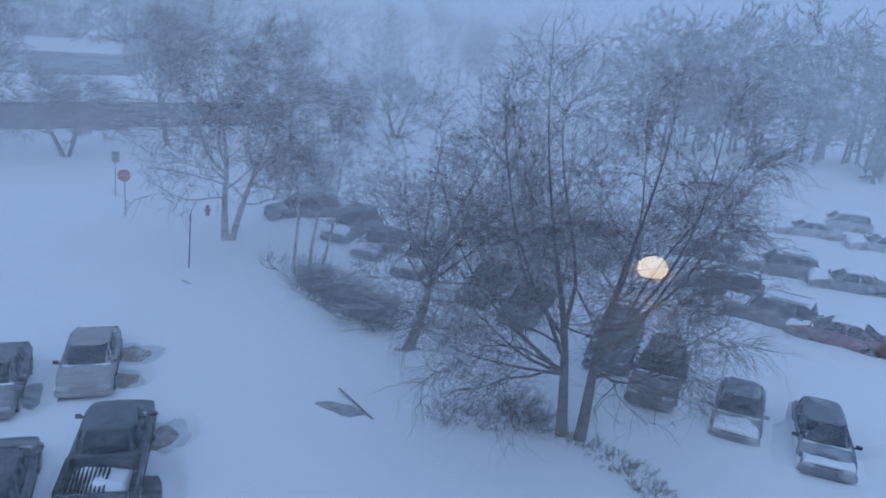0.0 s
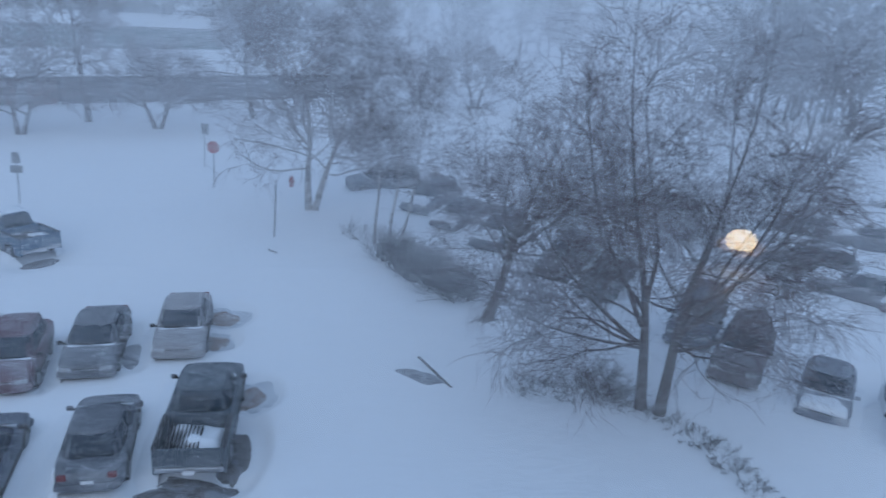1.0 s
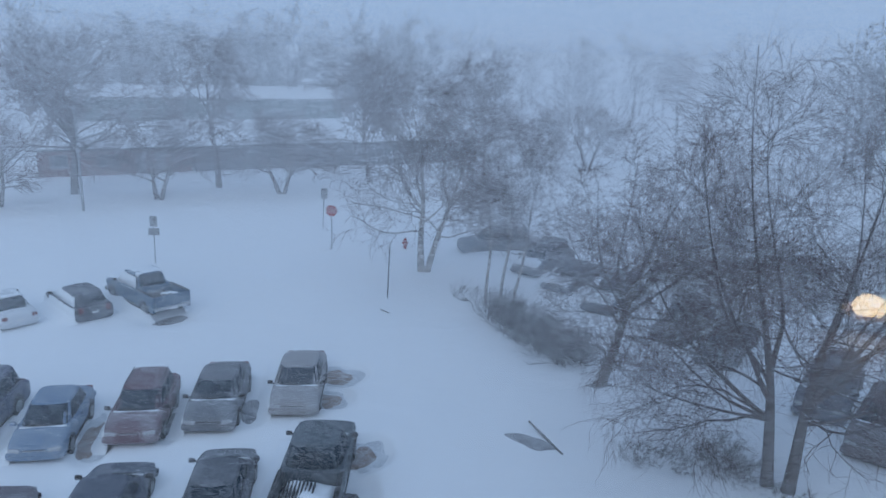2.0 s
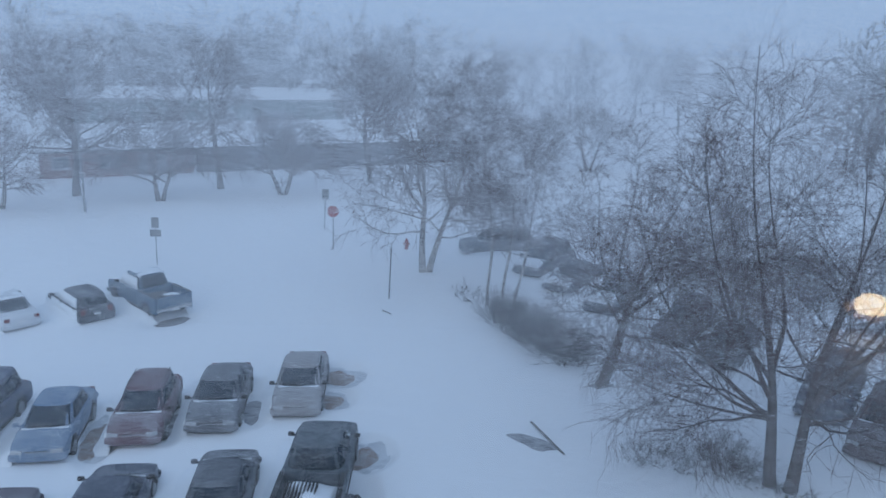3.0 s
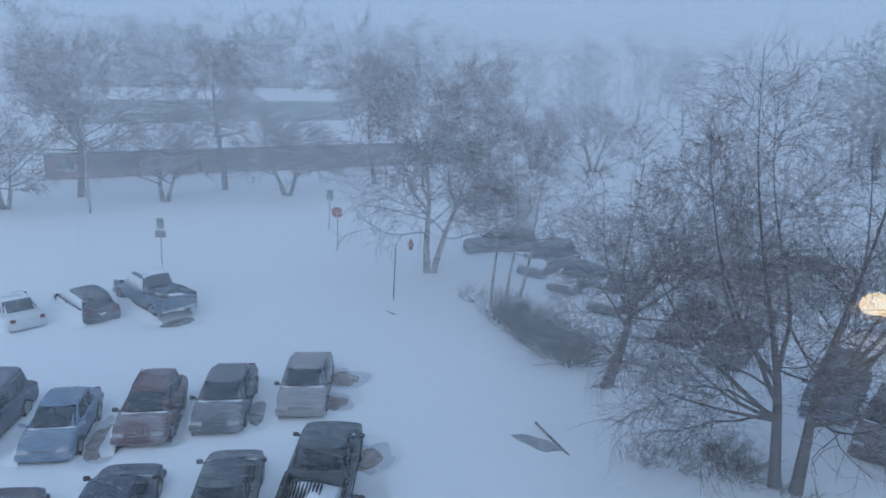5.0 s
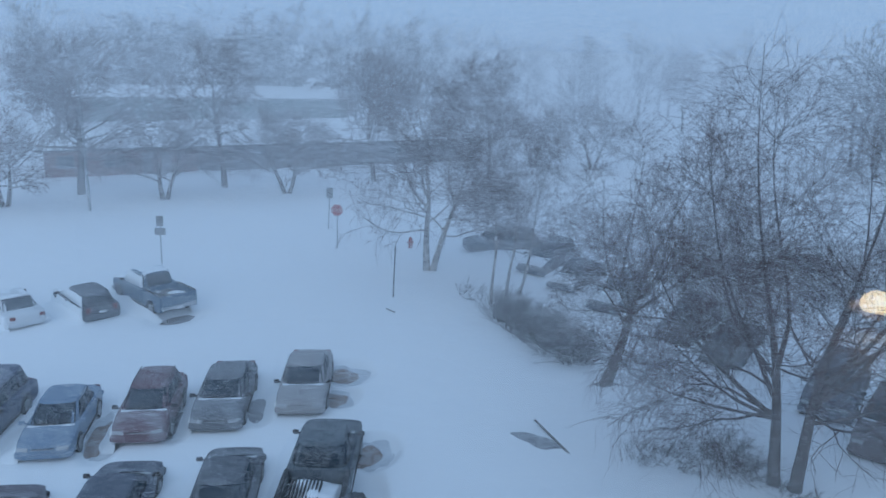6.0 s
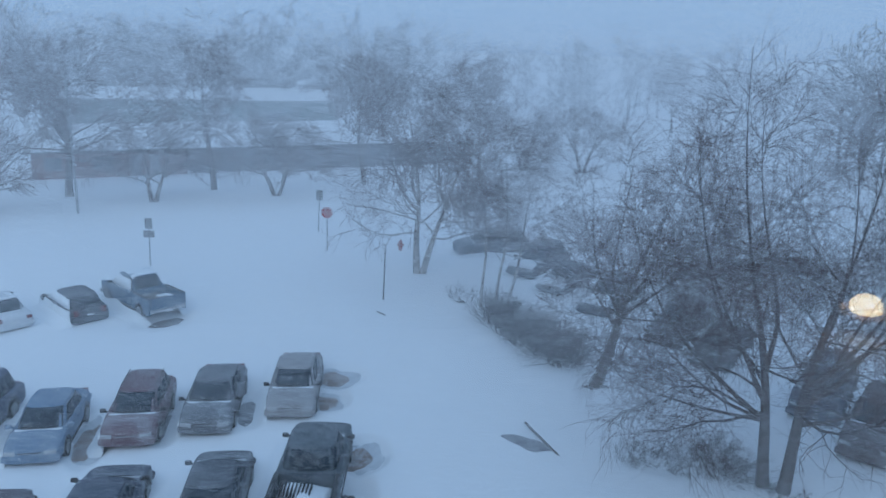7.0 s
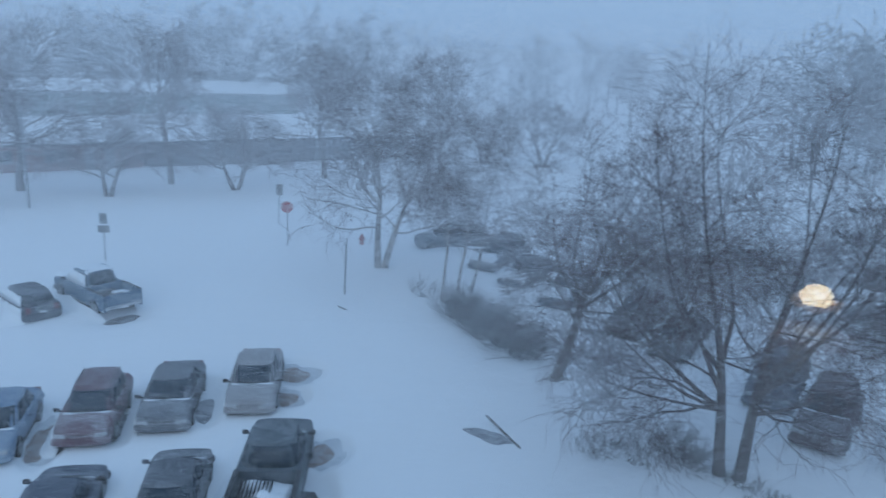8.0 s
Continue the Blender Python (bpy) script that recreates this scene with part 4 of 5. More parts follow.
build_shrub("brush", "dead brush and leaves under the birch", [(6.7, 23.2, 0.5), (7.3, 22.9, 0.6), (7.9, 22.7, 0.7), (8.5, 22.5, 0.8), (9.1, 22.5, 0.8), (8.7, 23.4, 0.7)],
            0.55, 42, BRUSH, count=30, subs=6, fine=4, r=0.008, spread=68, lean=(0.05, 0, -0.16))
build_shrub("juniper_shrub", "low grey-green shrub spread beside the birch trunks", [(9.5, 22.9, 0.6), (9.9, 23.6, 0.6), (10.1, 22.4, 0.5), (9.6, 22.0, 0.5)],
            0.75, 45, BRUSH, count=50, subs=6, fine=3, r=0.009, spread=62, lean=(0.04, 0, -0.08))
build_shrub("brush", "dead brush strewn along the bank", [(10.9, 20.9, 0.4), (11.3, 20.3, 0.45), (11.7, 19.6, 0.5), (11.95, 18.9, 0.5), (12.1, 18.2, 0.5), (12.1, 17.4, 0.55), (12.2, 16.6, 0.55)],
            0.42, 43, BRUSH, count=34, subs=6, fine=4, r=0.008, spread=74, lean=(0.05, 0, -0.18))
build_shrub("brush", "bent dead stems poking from the snow", [(1.2, 40.3, 0.5), (2.0, 39.3, 0.4)], 0.9, 44, BUSH, count=14, subs=5, fine=3, r=0.010, spread=70, lean=(0.05, 0, -0.1))


# ---- houses ----
# house trim greyed: distance haze put into the colour
HAZED_TRIM = mat("haze_greyed_trim", (0.34, 0.34, 0.35), 0.7, grain=0.12, scale=6, bump=0.1)
def build_house(name, label, p, q, depth, eave, ridge, wall, windows, doors, overhang=0.5, trim=WHITEPAINT):
    """A low house whose front runs from p to q; windows and doors: (start, width, bottom, height) along the front."""
    p, q = Vector((*p, 0)), Vector((*q, 0))
    run = (q - p).length
    ang = math.degrees(math.atan2(q.y - p.y, q.x - p.x))
    house = empty(name, pose(p.x, p.y, -0.1, 0, 0, ang), label, "house")
    t = 0.25
    # front wall in pieces round its openings
    holes = sorted([(a, w_, b, h) for a, w_, b, h in windows] + [(a, w_, 0.0, h) for a, w_, h in doors])
    xs = sorted({0.0, run} | {a for a, *_ in holes} | {a + w_ for a, w_, *_ in holes})
    zs = sorted({0.0, eave} | {b for _, _, b, _ in holes} | {b + h for _, _, b, h in holes})
    bm = bmesh.new()
    grid = [[bm.verts.new((xx, 0, zz)) for zz in zs] for xx in xs]
    for i in range(len(xs) - 1):
        for j in range(len(zs) - 1):
            mx, mz = (xs[i] + xs[i + 1]) / 2, (zs[j] + zs[j + 1]) / 2
            if not any(a < mx < a + w_ and b < mz < b + h for a, w_, b, h in holes):
                bm.faces.new((grid[i][j], grid[i + 1][j], grid[i + 1][j + 1], grid[i][j + 1]))
    moved = bmesh.ops.extrude_face_region(bm, geom=list(bm.faces))
    bmesh.ops.translate(bm, vec=(0, t, 0), verts=[v for v in moved["geom"] if isinstance(v, bmesh.types.BMVert)])
    part("front_wall", bm, wall, house)
    bm = bmesh.new()
    box(bm, run / 2, depth - t / 2, eave / 2, run, t, eave)
    part("back_wall", bm, wall, house)
    for xx in (t / 2, run - t / 2):
        bm = bmesh.new()
        prof = [(t, 0), (depth - t, 0), (depth - t, eave), (depth / 2, ridge - 0.12), (t, eave)]
        a = [bm.verts.new((xx - t / 2, yy, zz)) for yy, zz in prof]
        b = [bm.verts.new((xx + t / 2, yy, zz)) for yy, zz in prof]
        bm.faces.new(a)
        bm.faces.new(b[::-1])
        for i in range(5):
            j = (i + 1) % 5
            bm.faces.new((a[i], a[j], b[j], b[i]))
        part("gable_wall", bm, wall, house)
    for a, w_, b, h in windows:
        bm = bmesh.new()
        for ox, oz, sx, sz in ((0.04, h / 2, 0.08, h), (w_ - 0.04, h / 2, 0.08, h), (w_ / 2, 0.04, w_ - 0.16, 0.08), (w_ / 2, h - 0.04, w_ - 0.16, 0.08),
                               (w_ / 2, h / 2, 0.06, h - 0.16)):
            box(bm, a + ox, 0.06, b + oz, sx, 0.10, sz)
        win = part("window", bm, trim, house, "white window frame")
        part("pane", boxed(a + w_ / 2, 0.10, b + h / 2, w_ - 0.1, 0.02, h - 0.1), PANE, win)
        part("sill", boxed(a + w_ / 2, -0.05, b - 0.03, w_ + 0.16, 0.16, 0.06, bevel=0.01), trim, win)
    for a, w_, h in doors:
        door = part("door", boxed(a + w_ / 2, 0.10, h / 2, w_, 0.06, h), trim, house, "pale painted door")
        part("door_knob", cylinder((a + w_ - 0.12, 0.07, 1.0), (a + w_ - 0.12, 0.0, 1.0), 0.035, sides=8), STEEL, door)
        part("door_frame", boxed(a + w_ / 2, -0.02, h + 0.05, w_ + 0.2, 0.06, 0.1), trim, house)
    o, th = overhang, 0.14
    bm = bmesh.new()
    prof = [(-o, eave - o * (ridge - eave) / (depth / 2)), (depth / 2, ridge), (depth + o, eave - o * (ridge - eave) / (depth / 2))]
    lo = [[bm.verts.new((xx, yy, zz)) for yy, zz in prof] for xx in (-o, run + o)]
    hi = [[bm.verts.new((xx, yy, zz + th)) for yy, zz in prof] for xx in (-o, run + o)]
    for i in range(2):
        bm.faces.new((lo[0][i], lo[0][i + 1], lo[1][i + 1], lo[1][i]))
        bm.faces.new((hi[0][i], hi[1][i], hi[1][i + 1], hi[0][i + 1]))
        for e in (0, 1):
            bm.faces.new((lo[e][i], hi[e][i], hi[e][i + 1], lo[e][i + 1]))
    bm.faces.new((lo[0][0], lo[1][0], hi[1][0], hi[0][0]))
    bm.faces.new((lo[0][2], hi[0][2], hi[1][2], lo[1][2]))
    part("roof", bm, TRIM, house, "dark roof edge under snow")
    rings = []
    for i in range(31):
        xx = -o - 0.02 + (run + 2 * o + 0.04) * i / 30
        ring = []
        for v in range(13):
            yy = -o + 0.08 + (depth + 2 * o - 0.16) * v / 12
            zz = ridge - abs(yy - depth / 2) * (ridge - eave) / (depth / 2) + th
            ring.append((xx, yy, zz + 0.14 + 0.10 * noise.noise((xx * 0.35, yy * 0.5, ridge))))
        ring += [(xx, depth + o - 0.06, eave - o * 0.3 + th - 0.15), (xx, depth / 2, ridge + 0.02), (xx, -o + 0.06, eave - o * 0.3 + th - 0.15)]
        rings.append(ring)
    part("roof_snow", loft(rings), SNOW, house, "smooth snow blanket on the roof", smooth=True)
    return house


build_house("brick_house", "long low red-brown brick house with a snowy roof", (-37.6, 72.2), (-25.0, 78.1), 9.0, 2.75, 4.6, BRICK,
            [(1.0, 1.6, 0.95, 1.2), (5.2, 1.9, 0.95, 1.2)], [(8.6, 1.0, 2.1), (10.4, 1.0, 2.1)], trim=HAZED_TRIM)
# steel-grey trim on the farther houses stands in for haze over pale frames
build_house("row_house", "long low grey house with a snowy roof", (-24.7, 78.3), (4.5, 92.0), 9.0, 2.75, 4.6, SIDING,
            [(2.0, 1.6, 0.95, 1.2), (7.5, 1.6, 0.95, 1.2), (13.5, 1.6, 0.95, 1.2), (20.5, 1.6, 0.95, 1.2), (27.0, 1.6, 0.95, 1.2)], [(5.0, 1.0, 2.1), (17.5, 1.0, 2.1)], trim=STEEL)
build_house("green_house", "distant grey-green building with a snowy roof", (-56.0, 118.0), (-16.0, 128.0), 12.0, 4.3, 5.6, GREENWALL,
            [(6.0, 2.2, 1.0, 1.5), (14.0, 2.2, 1.0, 1.5), (22.0, 2.2, 1.0, 1.5), (30.0, 2.2, 1.0, 1.5)], [], trim=STEEL)


# ---- street things ----
def sign_post(name, label, x, y, h, lean=(0.0, 0.0), r=0.035):
    root = empty(name, pose(x, y, -0.1), label, "sign")
    part("post", cylinder((0, 0, 0), (lean[0], lean[1], h), r, sides=8), STEEL, root)
    return root


def octagon(cx, z, r, y0, y1):
    ring = [(cx + r * math.cos(radians(22.5 + 45 * k)), z + r * math.sin(radians(22.5 + 45 * k))) for k in range(8)]
    return loft([[(px, y0, pz) for px, pz in ring], [(px, y1, pz) for px, pz in ring]])


stop = sign_post("stop_sign", "red octagonal stop sign on a thin post", -6.85, 49.0, 2.85)
part("sign_rim", octagon(0, 2.68, 0.42, -0.075, -0.05), SIGNWHITE, stop)
part("sign_plate", octagon(0, 2.68, 0.385, -0.082, -0.070), SIGNRED, stop, "red octagonal plate")
word = bpy.data.curves.new("lettering", "FONT")
word.body, word.size, word.align_x, word.align_y, word.extrude = "STOP", 0.30, "CENTER", "CENTER", 0.002
word.materials.append(SIGNWHITE)
text = new("lettering", word)
text.parent = stop
text.matrix_local = pose(0, -0.088, 2.68, 90, 0, 0)

back = sign_post("road_sign", "grey back of a small road sign on a post", -8.25, 54.5, 3.0, (0.12, 0))
part("sign_plate", boxed(0.12, -0.05, 2.75, 0.46, 0.02, 0.75, bevel=0.008), SIGNBACK, back)
double = sign_post("road_sign", "grey backs of two road signs on one post", -16.8, 44.6, 2.95, (0.06, 0))
part("upper_plate", boxed(0.06, -0.05, 2.68, 0.42, 0.02, 0.62, bevel=0.008), SIGNBACK, double)
part("lower_plate", boxed(0.05, -0.05, 2.05, 0.66, 0.02, 0.42, bevel=0.008), SIGNBACK, double)
lamp = empty("lamp_post", pose(-27.3, 58.5, -0.1), "tall thin grey lamp post on the lawn", "lamp post")
part("pole", cylinder((0, 0, 0), (0, 0, 10.6), 0.11, 0.06, sides=10), STEEL, lamp)
part("arm", cylinder((0, 0, 10.5), (0.9, 0.1, 10.8), 0.04, sides=8), STEEL, lamp)
part("lamp_head", boxed(1.15, 0.12, 10.82, 0.6, 0.25, 0.12, bevel=0.04), SIGNBACK, lamp)
stake = empty("marker_pole", pose(-2.55, 39.2, -0.1), "thin dark marker pole stuck in the snow", "pole")
part("shaft", cylinder((0, 0, 0), (0.10, 0, 2.85), 0.036, 0.030, sides=8), TRIM, stake)
part("cap", cylinder((0.10, 0, 2.85), (0.102, 0, 2.90), 0.042, sides=8), STEEL, stake)

hydrant = empty("fire_hydrant", pose(-2.1, 49.7, -0.08), "red fire hydrant standing in the snow", "hydrant")
part("barrel", cylinder((0, 0, 0), (0, 0, 0.60), 0.13, 0.12, sides=14), HYDRANT, hydrant)
part("bonnet", cylinder((0, 0, 0.60), (0, 0, 0.78), 0.15, 0.05, sides=14), HYDRANT, hydrant)
part("nut", cylinder((0, 0, 0.78), (0, 0, 0.84), 0.03, sides=6), HYDRANT, hydrant)
for sd in (1, -1):
    part("side_cap", cylinder((sd * 0.10, 0, 0.45), (sd * 0.22, 0, 0.45), 0.07, sides=10), HYDRANT, hydrant)
part("front_cap", cylinder((0, -0.10, 0.42), (0, -0.22, 0.42), 0.085, sides=10), HYDRANT, hydrant)

board = tagged(part("fallen_board", boxed(0, 0, 0, 2.25, 0.075, 0.06, bevel=0.015), WOOD), "dark weathered board lying in the snow", "board")
board.matrix_world = pose(3.93, 24.2, snow_height(3.93, 24.2) + 0.05, 0, 4, -66)
stick = tagged(part("fallen_stick", cylinder((-0.35, 0, 0), (0.35, 0, 0), 0.035, sides=7), WOOD), "short dark stick lying in the snow", "stick")
stick.matrix_world = pose(-2.52, 36.9, snow_height(-2.52, 36.9) + 0.03, 0, 0, -50)


# ---- far woods ----
def far_woods(name, label, trees, seed, spruce=False):
    """Bare or evergreen trees far off, too many to count, as one piece."""
    rng = np.random.default_rng(seed)
    chunks = []
    for x, y, h in trees:
        P, R = stem_line(rng, (x, y, -0.2), (x + rng.normal(0, 0.4), y, h), 0.24, 0.03, sway=0.01 * h)
        chunks.append(tubes(P, R, 5))
        if spruce:
            P1, R1 = sprout(rng, P, R, 60, 0.08, 0.99, 88, 0.22 * h, 5, (0, 0, -0.03), 0.06, 0.5, 0.3, shape=lambda t: 1.05 - t, rmin=0.04)
            P2, R2 = sprout(rng, P1, R1, 9, 0.1, 1.0, 50, 0.085 * h, 3, (0, 0, -0.1), 0.1, 0.9, 0.5, rmin=0.05)
        else:
            P1, R1 = sprout(rng, P, R, 16, 0.10, 0.98, 52, 0.36 * h, 5, (0.02, 0, 0.05), 0.12, 0.5, 0.3, rmin=0.05)
            P2, R2 = sprout(rng, P1, R1, 6, 0.2, 1.0, 42, -0.45, 4, (0.03, 0, 0.02), 0.14, 0.7, 0.5, rmin=0.05)
            P3, R3 = sprout(rng, P2, R2, 2, 0.2, 1.0, 40, -0.7, 3, (0.03, 0, 0), 0.14, 0.8, 0.6, rmin=0.08)
            chunks.append(tubes(P3, R3, 3))
        chunks.append(tubes(P1, R1, 4))
        chunks.append(tubes(P2, R2, 3))
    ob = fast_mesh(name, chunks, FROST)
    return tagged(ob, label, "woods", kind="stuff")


wr = random.Random(5)
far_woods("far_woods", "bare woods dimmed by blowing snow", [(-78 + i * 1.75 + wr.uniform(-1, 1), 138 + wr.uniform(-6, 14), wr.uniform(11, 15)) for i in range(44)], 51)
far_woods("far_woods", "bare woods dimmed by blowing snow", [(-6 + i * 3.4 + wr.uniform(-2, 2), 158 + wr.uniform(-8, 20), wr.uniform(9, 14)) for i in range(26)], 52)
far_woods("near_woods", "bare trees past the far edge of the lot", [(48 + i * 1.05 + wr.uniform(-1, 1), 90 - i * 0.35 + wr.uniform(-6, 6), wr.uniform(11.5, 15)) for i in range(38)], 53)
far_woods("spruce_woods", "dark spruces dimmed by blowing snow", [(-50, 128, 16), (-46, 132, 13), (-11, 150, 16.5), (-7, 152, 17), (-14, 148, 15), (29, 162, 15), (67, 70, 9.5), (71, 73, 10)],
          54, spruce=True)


# ---- blowing snow ----
def blowing_snow(y0, y1, width, length, thickness, seed, lo=-0.68, hi=1.06):
    """Streaks of snow carried by the wind over the lot; thickness: how much they veil in a metre."""
    rng = np.random.default_rng(seed)
    count = int(thickness * 8 * (hi - lo) * (y1 ** 2 - y0 ** 2) / (0.32 * width * length))
    y = np.sqrt(rng.uniform(y0 ** 2, y1 ** 2, count))
    x = rng.uniform(lo, hi, count) * y
    c = np.stack([x, y, rng.uniform(0.3, 16.3, count)], 1)
    along = unit(np.array([1.0, 0, -0.05]) + rng.normal(size=(count, 3)) * (0.4, 0.25, 0.40))
    across = unit(np.cross(along, rng.normal(size=(count, 3))))
    ln, w = (length * rng.uniform(0.6, 1.4, count))[:, None], (width * rng.uniform(0.7, 1.3, count))[:, None]
    v = np.stack([c - along * ln * 0.5 + across * w * 0.5, c - along * ln * 0.5 - across * w * 0.5, c + along * ln * 0.5], 1).reshape(-1, 3)
    return v, np.arange(3 * count).reshape(-1, 3)


FLAKE = bpy.data.materials.new("airborne_snow")
FLAKE.use_nodes = True
fn, fl_ = FLAKE.node_tree.nodes, FLAKE.node_tree.links
fn.clear()
fd, ft, fm, fo = fn.new("ShaderNodeBsdfDiffuse"), fn.new("ShaderNodeBsdfTranslucent"), fn.new("ShaderNodeMixShader"), fn.new("ShaderNodeOutputMaterial")
fd.inputs["Color"].default_value = ft.inputs["Color"].default_value = (0.92, 0.93, 0.95, 1)
fl_.new(fd.outputs[0], fm.inputs[1])
fl_.new(ft.outputs[0], fm.inputs[2])
fl_.new(fm.outputs[0], fo.inputs["Surface"])
# the second layer, right side only, is added in place of window reflections
flakes = fast_mesh("blowing_snow", [blowing_snow(12, 31, 0.0009, 2.2, 0.0120, 60), blowing_snow(12, 31, 0.0011, 2.2, 0.0055, 64, 0.10, 1.06), blowing_snow(31, 50, 0.0014, 2.6, 0.0128, 61), blowing_snow(50, 100, 0.0034, 3.5, 0.0070, 62),
                                    blowing_snow(100, 190, 0.0080, 6.0, 0.0095, 63)], FLAKE, corners=3)
tagged(flakes, "fine snow driven through the air by the wind", "blowing snow", kind="stuff")


# ---- the room behind the window ----
PLASTER = mat("dim_plaster", (0.22, 0.21, 0.20), 0.9, grain=0.08, scale=3, bump=0.1)
CARPET = mat("dark_carpet", (0.06, 0.055, 0.05), 0.95, grain=0.3, scale=30, bump=0.3)
BRASS = mat("brass_lamp_metal", (0.55, 0.36, 0.16), 0.35, metal=1.0, grain=0.1, scale=8, bump=0.05)
BULB = bpy.data.materials.new("lit_bulb")
BULB.use_nodes = True
BULB.node_tree.nodes["Principled BSDF"].inputs["Emission Color"].default_value = (1.0, 0.74, 0.40, 1)
BULB.node_tree.nodes["Principled BSDF"].inputs["Emission Strength"].default_value = 6.5
FL, CE, YB, YW, XL, XR = 11.3, 13.95, -3.2, 0.62, -2.3, 3.4
part("floor", boxed((XL + XR) / 2, (YB + YW) / 2, FL - 0.1, XR - XL + 0.4, YW - YB + 0.4, 0.2), CARPET)
part("ceiling", boxed((XL + XR) / 2, (YB + YW) / 2, CE + 0.1, XR - XL + 0.4, YW - YB + 0.4, 0.2), PLASTER)
for nm, cx_, cy_, sx_, sy_ in (("wall_west", XL - 0.1, (YB + YW) / 2, 0.2, YW - YB), ("wall_east", XR + 0.1, (YB + YW) / 2, 0.2, YW - YB), ("wall_south", (XL + XR) / 2, YB - 0.1, XR - XL, 0.2)):
    part(nm, boxed(cx_, cy_, (CE - 0.2) / 2, sx_, sy_, CE + 0.2), PLASTER)
for nm in ("floor", "ceiling", "wall_west", "wall_east", "wall_south"):
    tagged(bpy.data.objects[nm], "dim plain surface of the room behind the window", "room", kind="structure")
W0, W1, S0, S1 = -1.3, 1.9, 12.0, 13.8
bm = bmesh.new()
grid = [[bm.verts.new((xx, YW, zz)) for zz in (-0.2, S0, S1, 14.6)] for xx in (-2.7, W0, W1, 3.8)]
for i in range(3):
    for j in range(3):
        if (i, j) != (1, 1):
            bm.faces.new((grid[i][j], grid[i + 1][j], grid[i + 1][j + 1], grid[i][j + 1]))
moved = bmesh.ops.extrude_face_region(bm, geom=list(bm.faces))
bmesh.ops.translate(bm, vec=(0, 0.22, 0), verts=[v for v in moved["geom"] if isinstance(v, bmesh.types.BMVert)])
tagged(part("wall_north", bm, BRICK), "outer wall of the building with its window opening", "wall", kind="structure")
window = tagged(new("window_1"), "white window frame of the upstairs room", "window", kind="structure")
window.matrix_world = pose(0, YW + 0.08, 0)
for nm, cx_, cz_, sx_, sz_ in (("window_frame", W0 + 0.03, (S0 + S1) / 2, 0.06, S1 - S0), ("window_frame", W1 - 0.03, (S0 + S1) / 2, 0.06, S1 - S0),
                               ("window_frame", (W0 + W1) / 2, S0 + 0.03, W1 - W0 - 0.12, 0.06), ("window_frame", (W0 + W1) / 2, S1 - 0.03, W1 - W0 - 0.12, 0.06)):
    part(nm, boxed(cx_, 0, cz_, sx_, 0.07, sz_, bevel=0.008), WHITEPAINT, window)

PANEGLASS = bpy.data.materials.new("double_window_glass")
PANEGLASS.use_nodes = True
pn, pl = PANEGLASS.node_tree.nodes, PANEGLASS.node_tree.links
pn.clear()
p1, p2, p3, p4 = pn.new("ShaderNodeBsdfTransparent"), pn.new("ShaderNodeBsdfGlossy"), pn.new("ShaderNodeMixShader"), pn.new("ShaderNodeOutputMaterial")
p2.inputs["Roughness"].default_value = 0.0
p3.inputs[0].default_value = 0.11
pl.new(p1.outputs[0], p3.inputs[1])
pl.new(p2.outputs[0], p3.inputs[2])
pl.new(p3.outputs[0], p4.inputs["Surface"])
bm = bmesh.new()
slab(bm, [(W0 + 0.06, 0, S0 + 0.06), (W1 - 0.06, 0, S0 + 0.06), (W1 - 0.06, 0, S1 - 0.06), (W0 + 0.06, 0, S1 - 0.06)], 0.002)
bmesh.ops.delete(bm, geom=[f for f in bm.faces if f.calc_center_median().y > -0.0019], context="FACES")
pane = part("pane", bm, PANEGLASS, window, "clear window glass that mirrors the lit lamp")
pane.visible_shadow = False

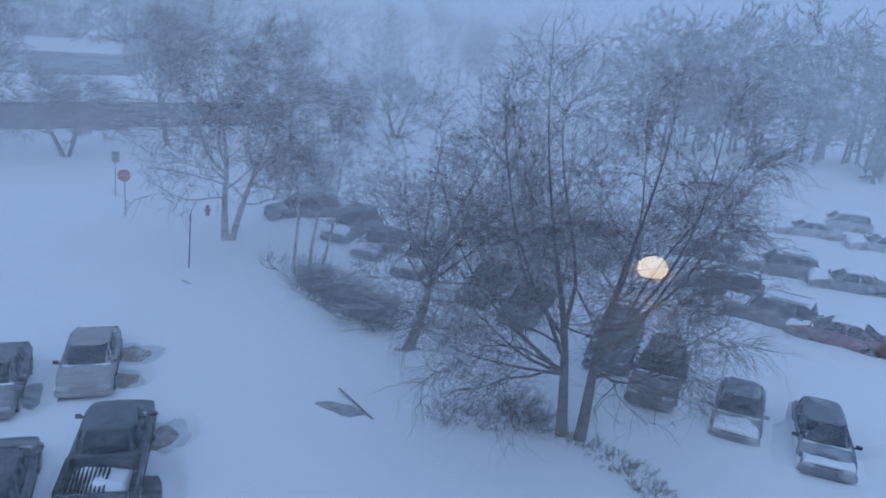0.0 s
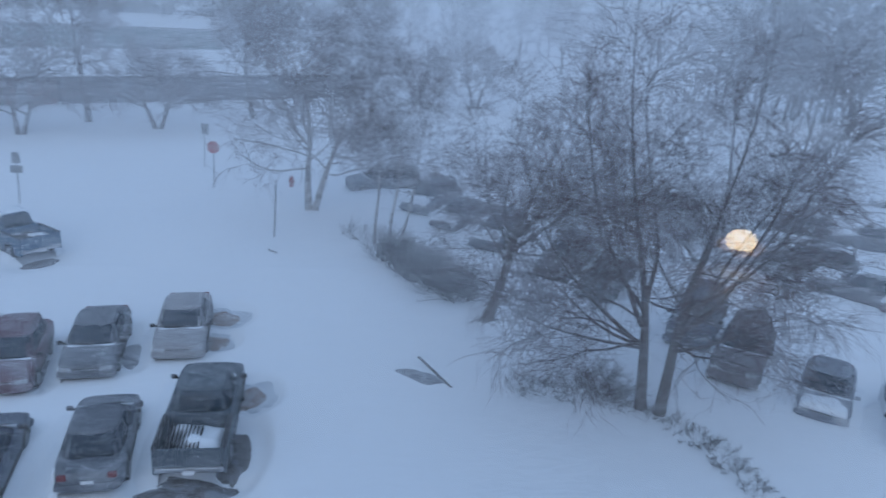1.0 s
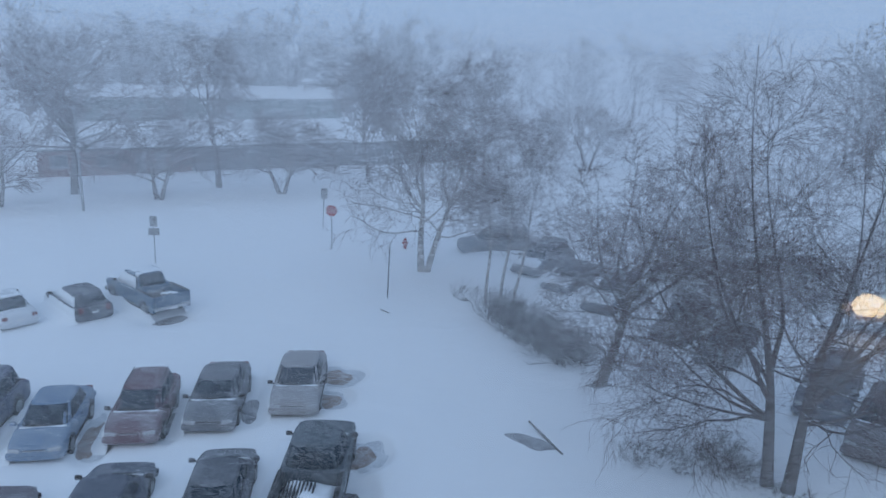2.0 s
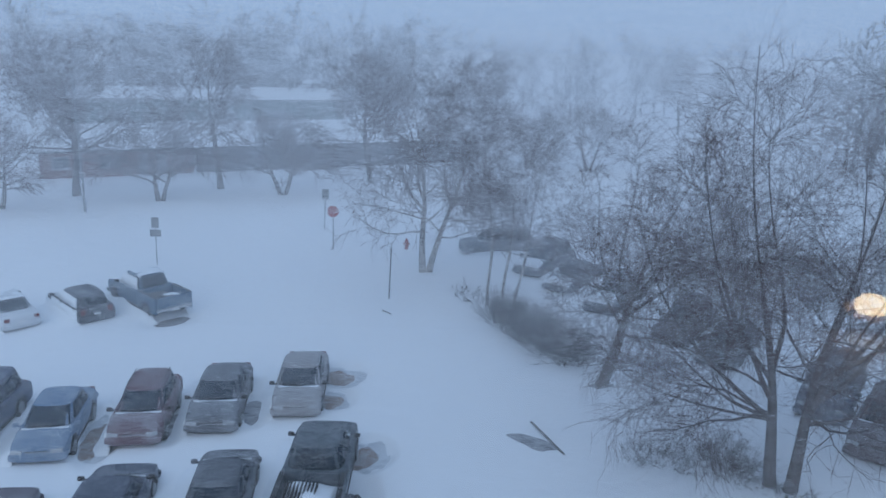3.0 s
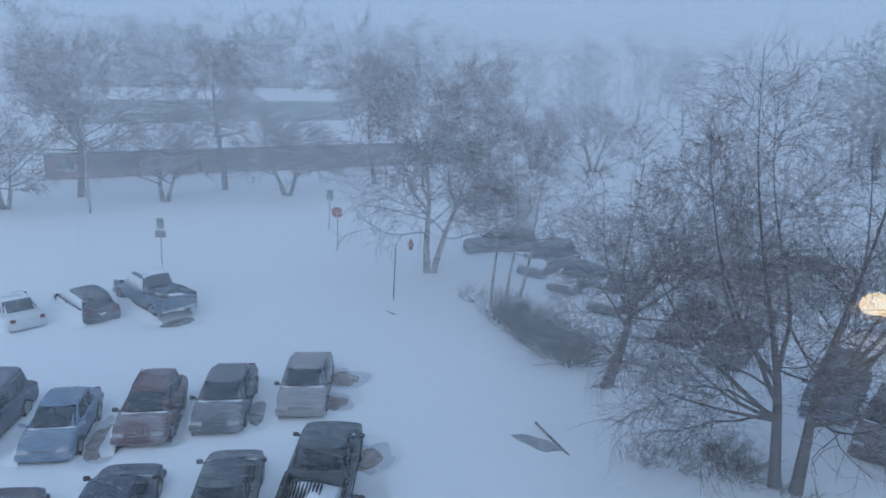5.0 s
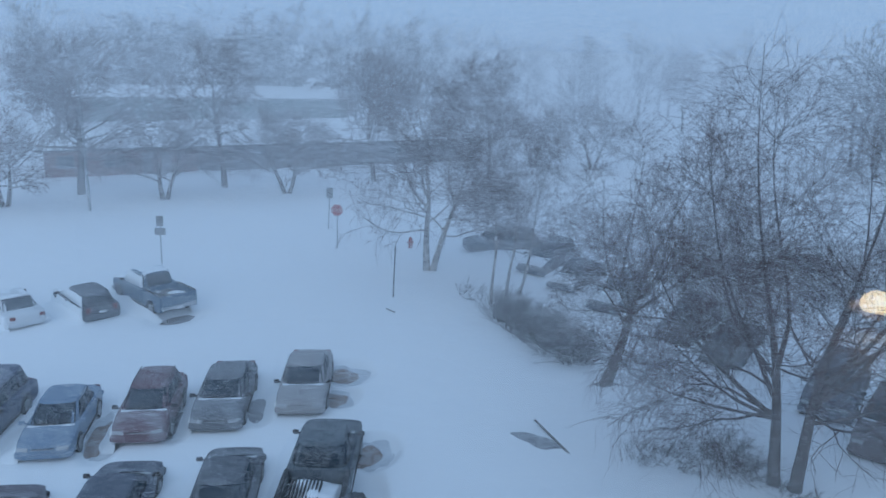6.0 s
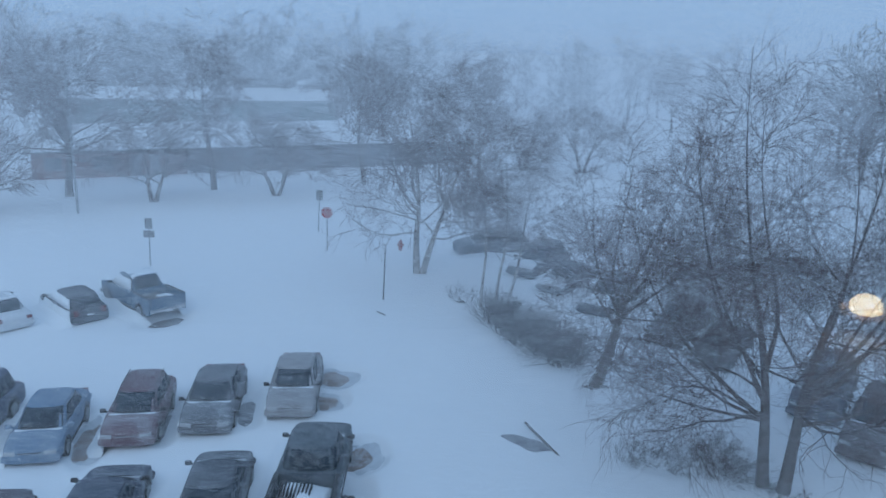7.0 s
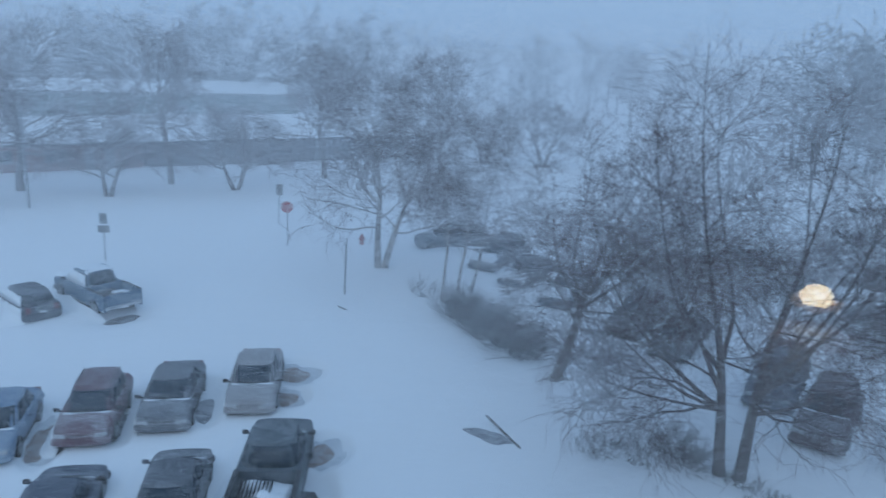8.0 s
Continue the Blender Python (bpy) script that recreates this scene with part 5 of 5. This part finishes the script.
# ---- the lit lamp in the room, mirrored in the window ----
OAK = mat("warm_oak", (0.34, 0.19, 0.09), 0.5, grain=0.3, scale=14, bump=0.1)
LX, LY, LZ = 2.03, 2 * (YW + 0.078) - 3.426, 11.904
table_z = LZ - 0.19
table = empty("side_table", pose(LX - 0.12, LY + 0.12, FL), "low square oak side table under the lamp", "table")
part("tabletop", boxed(0, 0, table_z - FL - 0.0125, 0.62, 0.62, 0.025, bevel=0.006), OAK, table)
part("apron", boxed(0, 0, table_z - FL - 0.055, 0.54, 0.54, 0.06, bevel=0.004), OAK, table)
for lx in (-0.25, 0.25):
    for ly in (-0.25, 0.25):
        part("leg", cylinder((lx, ly, 0), (lx, ly, table_z - FL - 0.025), 0.016, 0.022, sides=10), OAK, table)
lantern = empty("table_lamp", pose(LX, LY, table_z), "lit table lamp with a glowing globe in an amber glass ring", "lamp")


def turned(profile, n=32):
    return loft([[(r_ * math.cos(math.tau * k / n), r_ * math.sin(math.tau * k / n), z_) for k in range(n)] for r_, z_ in profile], caps=False)


AMBER = bpy.data.materials.new("amber_glass")
AMBER.use_nodes = True
an, al = AMBER.node_tree.nodes, AMBER.node_tree.links
an.clear()
a1, a2, a3, a4 = an.new("ShaderNodeBsdfTranslucent"), an.new("ShaderNodeBsdfDiffuse"), an.new("ShaderNodeMixShader"), an.new("ShaderNodeOutputMaterial")
a1.inputs["Color"].default_value = a2.inputs["Color"].default_value = (0.88, 0.68, 0.42, 1)
a3.inputs[0].default_value = 0.4
al.new(a1.outputs[0], a3.inputs[1])
al.new(a2.outputs[0], a3.inputs[2])
al.new(a3.outputs[0], a4.inputs["Surface"])
part("shade_ring", turned([(0.092, 0.146), (0.108, 0.150), (0.120, 0.172), (0.116, 0.174), (0.104, 0.154), (0.090, 0.150), (0.092, 0.146)]), AMBER, lantern, "amber glass ring round the globe", smooth=True)
for k in range(3):
    ca, sa = math.cos(k * math.tau / 3 + 0.5), math.sin(k * math.tau / 3 + 0.5)
    part("arm", cylinder((0.004 * ca, 0.004 * sa, 0.105), (0.098 * ca, 0.098 * sa, 0.149), 0.003, sides=6), BRASS, lantern)
bm = bmesh.new()
bmesh.ops.create_uvsphere(bm, u_segments=28, v_segments=16, radius=0.074, matrix=pose(0, 0, 0.19) @ Matrix.Diagonal((1, 1, 0.80, 1)))
part("globe", bm, BULB, lantern, "glowing warm glass globe", smooth=True)
part("base", turned([(0.004, 0.0), (0.104, 0.0), (0.104, 0.008), (0.09, 0.014), (0.012, 0.020), (0.004, 0.020)]), WHITEPAINT, lantern, "round pale painted base", smooth=True)
part("stem", cylinder((0, 0, 0.015), (0, 0, 0.14), 0.007, sides=12), BRASS, lantern)
